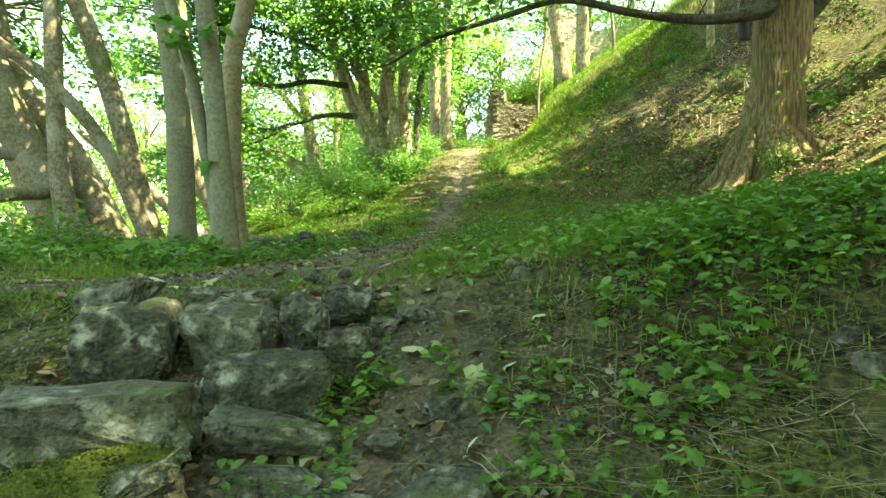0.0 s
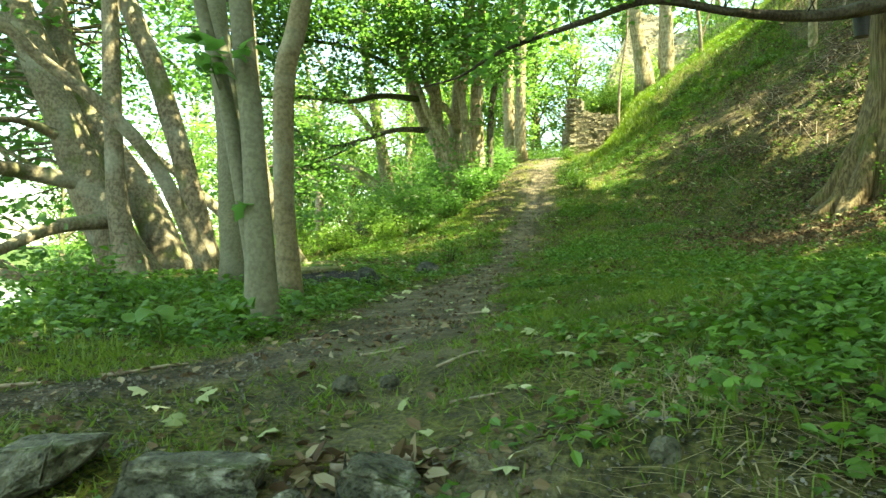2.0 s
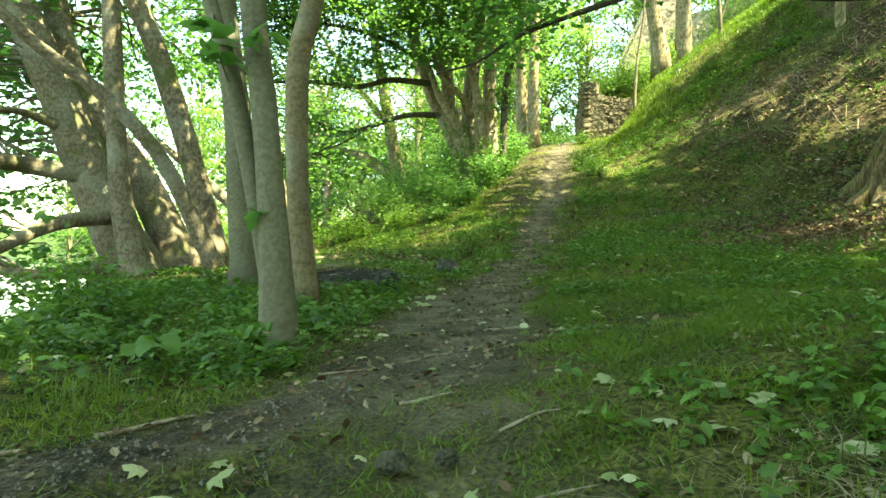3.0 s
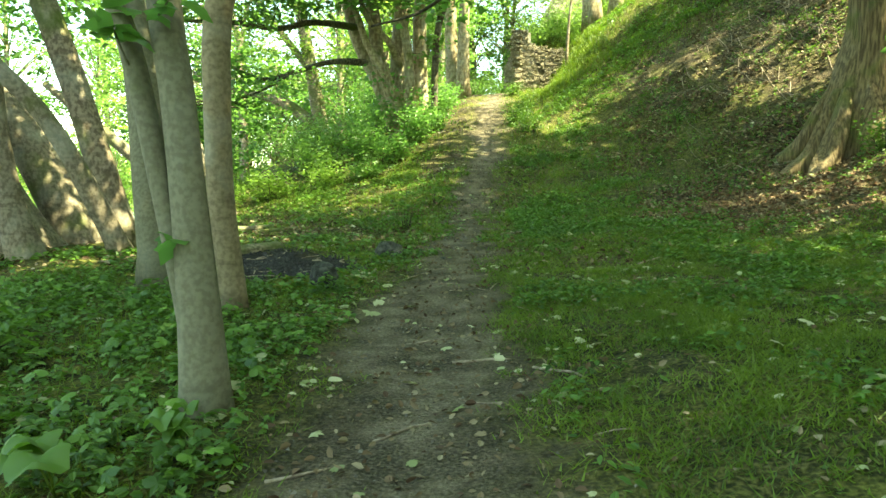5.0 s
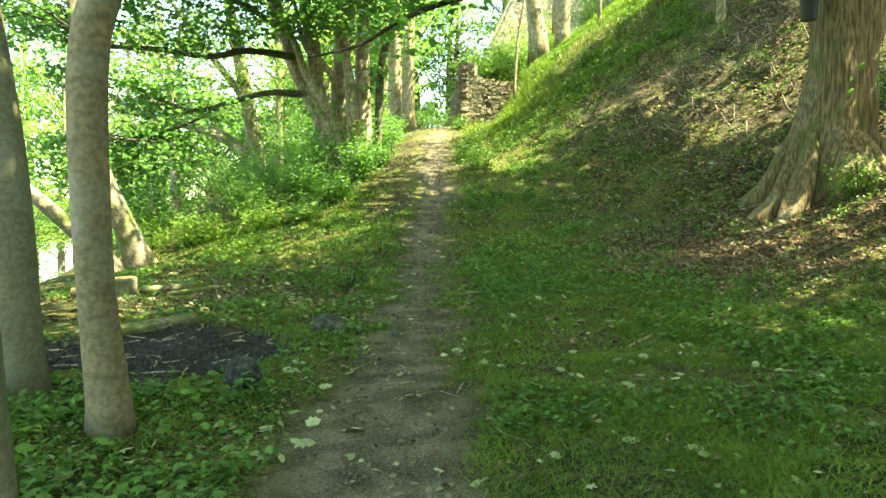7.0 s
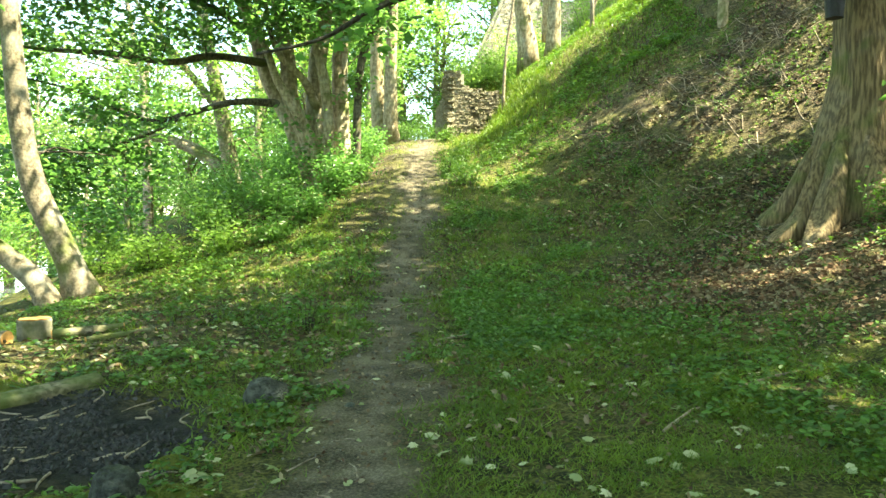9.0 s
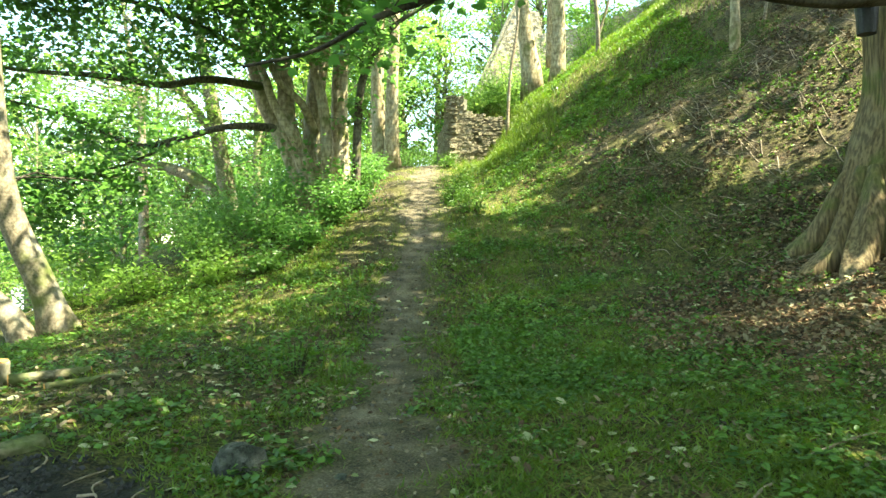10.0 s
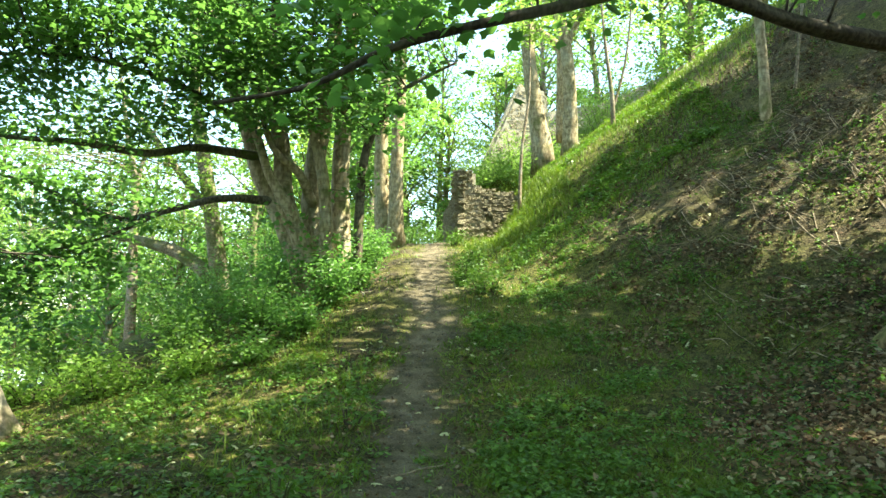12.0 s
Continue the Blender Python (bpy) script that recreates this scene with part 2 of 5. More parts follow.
HERB = leaf_material("herb_leaves", (.014, .052, .008), (.105, .205, .030), (.15, .31, .025), .35, .5)
GRASS = leaf_material("grass_blades", (.026, .066, .006), (.145, .205, .022), (.17, .28, .02), .4, .5, (1.6, .45))
RUSSET = mottle_material("russet_leaves", [(.07, .035, .018), (.15, .08, .042), (.23, .15, .085), (.30, .24, .15)])
DRY = mottle_material("dry_leaves", [(.055, .032, .017), (.11, .072, .038), (.17, .128, .072), (.26, .22, .135)])
FRESH_FALLEN = mottle_material("fallen_leaves", [(.16, .19, .07), (.28, .30, .15), (.40, .39, .23)])
STRAW = mottle_material("straw_stalks", [(.20, .16, .08), (.32, .27, .15), (.14, .10, .05)])
MOSS = leaf_material("moss_shoots", (.07, .09, .012), (.17, .19, .025), (.14, .17, .02), .25, .8)
ROCK = stone_material("step_stone", (.040, .042, .028), (.165, .16, .11), .55)
DARKROCK = stone_material("dark_mossy_stone", (.03, .033, .028), (.105, .11, .09), .55, .12)
WALLSTONE = stone_material("rubble_stone", (.15, .125, .075), (.40, .345, .225), .4)
MORTAR = plain_material("lime_mortar", (.20, .175, .13), (.42, .375, .28), 12, .95)
TWIG = plain_material("dead_twig", (.12, .09, .06), (.34, .28, .20), 25, .9)
CUTWOOD = plain_material("cut_wood", (.42, .20, .06), (.62, .36, .13), 18, .8)
CHAR = mottle_material("charcoal", [(.012, .012, .012), (.03, .028, .027), (.05, .047, .043)], .7)
BLACK = plain_material("black_plastic", (.010, .011, .012), (.022, .023, .025), 30, .45)
GRAVEL = mottle_material("gravel", [(.05, .043, .033), (.10, .09, .07), (.18, .165, .135)])


# ---- mesh makers ----
def mesh_object(name, verts, faces, mat, parent=None, label="", smooth=False):
    """One mesh object from arrays of corners and of triangles or quads."""
    verts, faces = np.asarray(verts, np.float32), np.asarray(faces, np.int32)
    me = bpy.data.meshes.new(name)
    k = faces.shape[1]
    me.vertices.add(len(verts))
    me.vertices.foreach_set("co", verts.ravel())
    me.loops.add(faces.size)
    me.loops.foreach_set("vertex_index", faces.ravel())
    me.polygons.add(len(faces))
    me.polygons.foreach_set("loop_start", np.arange(0, faces.size, k, dtype=np.int32))
    me.polygons.foreach_set("use_smooth", np.full(len(faces), smooth))
    me.update(calc_edges=True)
    me.materials.append(mat)
    ob = new(name, me)
    if parent:
        ob.parent = parent
        ob.matrix_parent_inverse = Matrix.Translation(-parent.location)
    if label:
        ob["label"] = label
    return ob


def base(name, x, y, z, label, category, group=""):
    ob = new(name)
    ob.location = (x, y, z)
    ob.empty_display_size = .1
    return tagged(ob, label, category, group)


def spline(points, per=5):
    """A smooth line through points; each row holds x, y, z and a radius."""
    p = np.array(points, float)
    p = np.vstack([2 * p[0] - p[1], p, 2 * p[-1] - p[-2]])
    out = []
    for i in range(1, len(p) - 2):
        for t in np.arange(per) / per:
            out.append(.5 * (2 * p[i] + (p[i + 1] - p[i - 1]) * t + (2 * p[i - 1] - 5 * p[i] + 4 * p[i + 1] - p[i + 2]) * t * t
                             + (3 * p[i] - p[i - 1] - 3 * p[i + 1] + p[i + 2]) * t ** 3))
    return np.vstack([out, p[-2]])


def tube(line, sides=8, uneven=0.0, seed=0, flare=0.0, lobes=5, spread=1.2):
    """A closed tapering tube along a line of x, y, z, radius, with an uneven, rooted foot if wanted."""
    line = np.asarray(line, float)
    n = len(line)
    way = np.gradient(line[:, :3], axis=0)
    way /= np.linalg.norm(way, axis=1)[:, None] + 1e-9
    ref = np.array([.31, .95, .05]) if abs(way[0, 2]) > .6 else np.array([0, 0, 1.])
    a = np.cross(way, ref)
    a /= np.linalg.norm(a, axis=1)[:, None] + 1e-9
    b = np.cross(way, a)
    ang = np.arange(sides) * 2 * np.pi / sides
    r = np.maximum(line[:, 3], .002)[:, None] * np.ones(sides)
    up = np.concatenate([[0], np.cumsum(np.linalg.norm(np.diff(line[:, :3], axis=0), axis=1))])[:, None]
    if uneven:
        s = seed * 1.7
        r = r * (1 + uneven * (.6 * np.sin(3 * ang + s + up * .9) + .5 * np.sin(5 * ang - s * 2 + up * 1.7) + .5 * np.sin(2 * ang + up * 3.1 + s)))
    if flare:
        size = line[0, 3]
        r = r + flare * size * np.exp(-up / (size * spread)) * (.3 + 1.1 * np.maximum(0, np.sin(lobes * ang + seed + .7 * np.sin(ang * 2))) ** 1.3)
    v = line[:, None, :3] + r[..., None] * (np.cos(ang)[None, :, None] * a[:, None, :] + np.sin(ang)[None, :, None] * b[:, None, :])
    v = np.vstack([v.reshape(-1, 3), line[:1, :3], line[-1:, :3]])
    i, j = np.meshgrid(np.arange(n - 1), np.arange(sides), indexing="ij")
    j2 = (j + 1) % sides
    q = np.stack([i * sides + j, (i + 1) * sides + j, (i + 1) * sides + j2, i * sides + j2], -1).reshape(-1, 4)
    f = np.vstack([q[:, [0, 1, 2]], q[:, [0, 2, 3]]])
    k = np.arange(sides)
    f = np.vstack([f, np.stack([k, (k + 1) % sides, np.full(sides, n * sides)], -1),
                   np.stack([(n - 1) * sides + (k + 1) % sides, (n - 1) * sides + k, np.full(sides, n * sides + 1)], -1)])
    return v, f


def joined(pieces):
    vs, fs, off = [], [], 0
    for v, f in pieces:
        vs.append(v)
        fs.append(np.asarray(f) + off)
        off += len(v)
    return np.vstack(vs), np.vstack(fs)


# leaf outlines: corners in the plane, then triangles
def fan(outline, droop):
    o = np.array(outline, float)
    v = np.vstack([[0, .35, .0], np.column_stack([o, -droop * (o[:, 0] ** 2 * 2 + np.abs(o[:, 1] - .35) ** 2)])])
    n = len(o)
    k = np.arange(n)
    return v, np.stack([np.zeros(n, int), k + 1, (k + 1) % n + 1], -1)


LOBED = fan([(0, 0), (.32, .02), (.26, .2), (.55, .42), (.27, .52), (.3, .74), (0, 1), (-.3, .74), (-.27, .52), (-.55, .42), (-.26, .2), (-.32, .02)], .35)
SYCAMORE = (np.array([[0, 0, 0], [.32, .05, -.04], [.55, .42, -.12], [.3, .55, -.05], [0, 1, -.16], [-.3, .55, -.05], [-.55, .42, -.12], [-.32, .05, -.04]], float),
            np.array([[0, 1, 3], [1, 2, 3], [0, 3, 5], [3, 4, 5], [0, 5, 7], [5, 6, 7]]))
OVAL = (np.array([[0, 0, 0], [.28, .3, .06], [.22, .7, .03], [0, 1, -.1], [-.22, .7, .03], [-.28, .3, .06]], float),
        np.array([[0, 1, 2], [0, 2, 3], [0, 3, 4], [0, 4, 5]]))
ROUGH = (np.array([[0, 0, 0], [.5, .45, -.08], [0, 1, -.12], [-.5, .45, -.08]], float), np.array([[0, 1, 2], [0, 2, 3]]))


def scatter(centres, normals, size, shape, spin=None, wide=1.0):
    """Copies of a small shape at the centres, lying across the normals."""
    n = len(centres)
    nz = normals / (np.linalg.norm(normals, axis=1)[:, None] + 1e-9)
    spin = rng.uniform(0, 2 * np.pi, n) if spin is None else spin
    ref = np.stack([np.cos(spin), np.sin(spin), np.zeros(n)], -1)
    ax = np.cross(ref, nz)
    ax /= np.linalg.norm(ax, axis=1)[:, None] + 1e-9
    ay = np.cross(nz, ax)
    v, f = shape
    size = np.broadcast_to(size, n)
    out = centres[:, None] + size[:, None, None] * (v[None, :, :1] * wide * ax[:, None] + v[None, :, 1:2] * ay[:, None] + v[None, :, 2:] * nz[:, None])
    faces = (np.arange(n) * len(v))[:, None, None] + f[None]
    return out.reshape(-1, 3), faces.reshape(-1, 3)


# ---- the ground sheet ----
def steps_out(lo, hi, fine, far):
    mid = np.arange(lo, hi + 1e-6, fine)
    grow = np.cumsum(fine * 1.25 ** np.arange(1, 60))
    return np.concatenate([(lo - grow[grow < far])[::-1], mid, hi + grow[grow < far]])


gx, gy = steps_out(-8, 12, .14, 2600), steps_out(-3, 32, .14, 2600)
X, Y = np.meshgrid(gx, gy, indexing="ij")
nx, ny = X.shape
idx = np.arange(nx * ny).reshape(nx, ny)
quads = np.stack([idx[:-1, :-1], idx[1:, :-1], idx[1:, 1:], idx[:-1, 1:]], -1).reshape(-1, 4)
land = mesh_object("ground", np.stack([X, Y, relief(X, Y)], -1).reshape(-1, 3), quads, GROUND, smooth=True)
tagged(land, "sloping woodland ground with a trodden earth path and grass", "ground", kind="structure")
mask = land.data.attributes.new("soil", "FLOAT", "POINT")
mask.data.foreach_set("value", soil_share(X, Y).ravel().astype(np.float32))

packed_earth = land.data.attributes.new("trodden", "FLOAT", "POINT")
packed_earth.data.foreach_set("value", np.clip((.85 - np.abs(X - path_x(Y) + .2 * bumps(X, Y, .5, 11)) + .15 * bumps(X, Y, .2, 23)) / .6, 0, 1).ravel().astype(np.float32))
char = land.data.attributes.new("burnt", "FLOAT", "POINT")
char.data.foreach_set("value", np.clip(2.2 * (1.15 - np.hypot((X + 2.6) / 1.05, (Y - 9.4) / .95) + .55 * bumps(X, Y, .4, 19)), 0, 1).ravel().astype(np.float32))

# ---- trees ----
def tree(name, label, stems, bark, crowns, leaf=LEAF, sprays=60, per=60, size=.13, shape=SYCAMORE, seed=1, category="tree", group="", limb=None, flare=.5, sides=14, twig=None, first="trunk", slim=.84, lobes=5, spread=1.2, uneven=.06, bough=None):
    """Stems are lines of x, y, z, radius; crowns are ellipsoids (x, y, z, rx, ry, rz) filled with sprays of leaves on twigs that spring from the stems."""
    r = np.random.default_rng(seed)
    x, y, z = stems[0][0][:3]
    thing = base(name, x, y, height(x, y), label, category, group)
    stems = [[(*p[:3], p[3] * slim) for p in line] for line in stems]
    nodes = []
    for k, pts in enumerate(stems):
        line = spline(pts, 6)
        if k == 0 or pts[0][2] < height(*pts[0][:2]) + .35:
            line[0, 2] = min(line[0, 2], height(*line[0, :2]) - .15)
        thick = pts[0][3] > .1
        v, f = tube(line, sides if thick else 8, uneven, seed + k, flare if (k == 0 or pts[0][2] < height(*pts[0][:2]) + .35) else 0, lobes, spread)
        # bough: darker bark with shade put into its colour, for thin stems
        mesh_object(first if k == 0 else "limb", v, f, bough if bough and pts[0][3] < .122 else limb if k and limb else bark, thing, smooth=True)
        nodes.append(line)
    nodes = np.vstack(nodes)
    if not crowns:
        return thing
    wood, centres, normals = [], [], []
    vol = np.array([c[3] * c[4] * c[5] for c in crowns]) ** .7
    counts = np.maximum(2, (sprays * vol / vol.sum()).astype(int))
    for (cx, cy, cz, rx, ry, rz), count in zip(crowns, counts):
        d = r.normal(size=(count, 3))
        d /= np.linalg.norm(d, axis=1)[:, None]
        ends = np.array([cx, cy, cz]) + d * np.array([rx, ry, rz]) * r.uniform(.25, 1, (count, 1)) ** .5
        for e in ends:
            if e[2] < height(e[0], e[1]) + .25:
                continue
            gap = np.linalg.norm(nodes[:, :3] - e, axis=1) + .9 * np.abs(nodes[:, 2] - e[2])
            s = nodes[int(np.argmin(gap + r.uniform(0, 1.2, len(gap))))]
            far = np.linalg.norm(e - s[:3])
            m1 = s[:3] * .65 + e * .35 + np.array([0, 0, .10 * far]) + r.normal(0, .05 * far, 3)
            m2 = s[:3] * .3 + e * .7 + np.array([0, 0, .08 * far]) + r.normal(0, .05 * far, 3)
            rad = min(s[3] * .5, .009 + .006 * far)
            line = spline([(*s[:3], rad), (*m1, rad * .7), (*m2, rad * .45), (*e, .004)], 3)
            wood.append(tube(line, 4))
            fit = min(1, max(rx, ry) / .8)
            spread = r.uniform(.34, .74) * fit
            n = max(4, int(r.integers(int(per * .6), int(per * 1.4)) * fit ** 1.3))
            t = r.uniform(0, 1, n) ** .6
            along = e[None] * t[:, None] + m2[None] * (1 - t[:, None])
            off = r.normal(size=(n, 3)) * np.array([spread, spread, spread * .28]) * .8
            off[:, 2] -= .12 * np.hypot(off[:, 0], off[:, 1])
            centres.append(along + off)
            nn = r.normal(size=(n, 3)) * .45 + np.array([0, 0, 1])
            normals.append(nn)
    v, f = joined(wood)
    tagged(mesh_object("branchwork", v, f, twig or bark, thing, smooth=True), kind="stuff")
    centres, normals = np.vstack(centres), np.vstack(normals)
    ok = centres[:, 2] > ground(centres[:, 0], centres[:, 1]) + .05
    centres, normals = centres[ok], normals[ok]
    v, f = scatter(centres, normals, r.uniform(.6, 1.3, len(centres)) * size, shape)
    mesh_object("crown", v, f, leaf, thing, "green leaves")
    return thing

def mirrored_top(points, rise, lean=(0, 0), shrink=.45):
    """The same stem, carried on upwards out of sight into its crown."""
    x, y, z, r = points[-1]
    return list(points) + [(x + lean[0] * .5, y + lean[1] * .5, z + rise * .5, r * .8), (x + lean[0], y + lean[1], z + rise, r * shrink)]


# twin-stemmed beech beside the path
tree("beech_tree", "smooth grey twin-stemmed beech trunk beside the earth path",
     [mirrored_top([(-1.7, 5.26, 1.37, .131), (-1.77, 5.33, 2.15, .106), (-1.85, 5.4, 2.85, .096), (-1.93, 5.44, 3.42, .09)], 5, (-.5, .2)),
      mirrored_top([(-1.76, 5.3, 1.42, .071), (-1.80, 5.33, 1.75, .066), (-1.96, 5.41, 2.5, .065), (-2.1, 5.47, 3.09, .062), (-2.26, 5.5, 3.6, .057)], 4, (-1.0, .2))],
     BEECH, [(-2.2, 5.5, 8.2, 2.6, 2.4, 1.6), (-2.12, 5.3, 3.25, .13, .1, .1), (-1.82, 5.27, 3.2, .1, .08, .14), (-1.9, 5.3, 2.2, .05, .06, .05)], sprays=42, per=70, seed=3, flare=.42)
tree("beech_tree", "slender buff-grey beech trunk in ivy beside the path",
     [mirrored_top([(-2.33, 7.62, 1.48, .15), (-2.36, 7.5, 2.3, .126), (-2.34, 7.4, 3.0, .122), (-2.3, 7.35, 3.69, .122), (-2.13, 7.35, 4.4, .12)], 5, (.6, .2))],
     BUFF, [(-1.8, 8, 9.2, 2.6, 2.6, 1.6)], sprays=42, per=70, seed=4, flare=.4)
tree("beech_tree", "tall plain grey beech trunk behind the twin stems",
     [mirrored_top([(-3.22, 8.3, 1.55, .2), (-3.29, 8.3, 3.19, .175), (-3.46, 8.3, 4.59, .154)], 5, (-.6, .3))],
     BEECH, [(-3.8, 9, 9, 2.6, 2.6, 1.6)], sprays=40, per=70, seed=5, flare=.3)
# Its second crown is out of view, added to shade the old sycamore.
tree("sycamore_tree", "leaning smooth brown sycamore trunk on the lakeside bank",
     [mirrored_top([(-4.61, 10.65, 1.5, .23), (-5.06, 10.58, 3.37, .192), (-5.47, 10.51, 4.71, .176), (-5.95, 10.45, 5.9, .167)], 4, (-1.5, .2))],
     PALE, [(-6.8, 10.6, 9.6, 3, 3, 1.8), (-2.6, 12, 10.4, 3.2, 2.8, 1.2)], sprays=80, per=60, seed=6, flare=.3)
# the old many-stemmed tree at the lake's edge
tree("old_sycamore_tree", "massive old many-stemmed sycamore with crooked limbs over the lake",
     [mirrored_top([(-5.75, 10.81, 1.05, .46), (-6.45, 10.71, 2.56, .40), (-7.08, 10.62, 4.11, .33), (-7.76, 10.52, 5.84, .26)], 3, (-1, 0)),
      mirrored_top([(-5.5, 11.53, 1.2, .40), (-6.3, 11.43, 2.97, .30), (-7.28, 11.3, 4.45, .276), (-7.64, 11.24, 6.11, .207)], 3, (-.3, .5)),
      mirrored_top([(-5.42, 10.05, 1.25, .26), (-5.7, 10.01, 2.43, .175), (-5.79, 9.98, 3.94, .151), (-5.83, 9.96, 5.53, .143)], 3, (0, -.2)),
      [(-4.4, 10.2, 1.5, .15), (-4.9, 9.67, 3.01, .121), (-5.45, 9.27, 3.81, .102), (-6.02, 8.86, 4.34, .091), (-6.39, 8.48, 4.79, .081), (-7.4, 7.9, 5.7, .05)],
      [(-5.9, 10.45, 2.4, .16), (-6.28, 9.43, 2.24, .113), (-6.4, 8.51, 1.89, .074), (-6.7, 7.7, 1.5, .04)],
      [(-6.6, 10.55, 2.97, .17), (-7.09, 9.93, 3.07, .136), (-7.18, 9.41, 3.1, .114), (-8, 8.7, 3.4, .06)],
      [(-6.95, 10.44, 3.69, .11), (-7.09, 9.92, 3.79, .064), (-7.18, 9.41, 3.74, .046), (-7.8, 8.6, 3.6, .03)],
      [(-6.0, 10.6, 1.7, .16), (-6.9, 10.0, 1.55, .10), (-7.8, 9.8, 1.7, .06)]],
     OLD, [(-8, 10.5, 7.6, 3.2, 3, 2.2), (-8.6, 8.8, 4.6, 1.6, 1.5, 1.2), (-7.8, 8.4, 2.6, 1.4, 1, .9), (-9, 12, 4.5, 2, 2, 1.8), (-9.5, 11, 1.8, 2, 2, 1.0), (-9.5, 14.5, 6.5, 3, 3, 2.4), (-11.5, 12.5, 4.2, 2.6, 3, 2)],
     sprays=210, per=60, seed=7, flare=.45, sides=20)
# trees on the slope towards the lake
tree("sycamore_tree", "pale leaning sycamore with a second low stem above the lake",
     [mirrored_top([(-5.66, 17.5, 1.6, .34), (-5.87, 17.46, 2.27, .27), (-6.40, 17.42, 3.57, .245), (-6.59, 17.38, 4.84, .215), (-6.70, 17.34, 6.5, .19)], 4, (-.4, .2)),
      [(-5.92, 17.14, 1.1, .28), (-6.24, 17.2, 1.84, .22), (-6.87, 17.24, 2.42, .19), (-7.81, 17.36, 3.21, .16), (-9.5, 17.4, 4.6, .09)]],
     OLD, [(-7, 18, 10.5, 3, 3, 2), (-8.9, 18, 6.9, 1.8, 2.0, 1.0), (-6.6, 19.6, 3.9, 1.2, .9, .4), (-8.5, 20, 8.8, 3, 2, .8)], sprays=84, per=60, seed=8, flare=.4, twig=DARK)
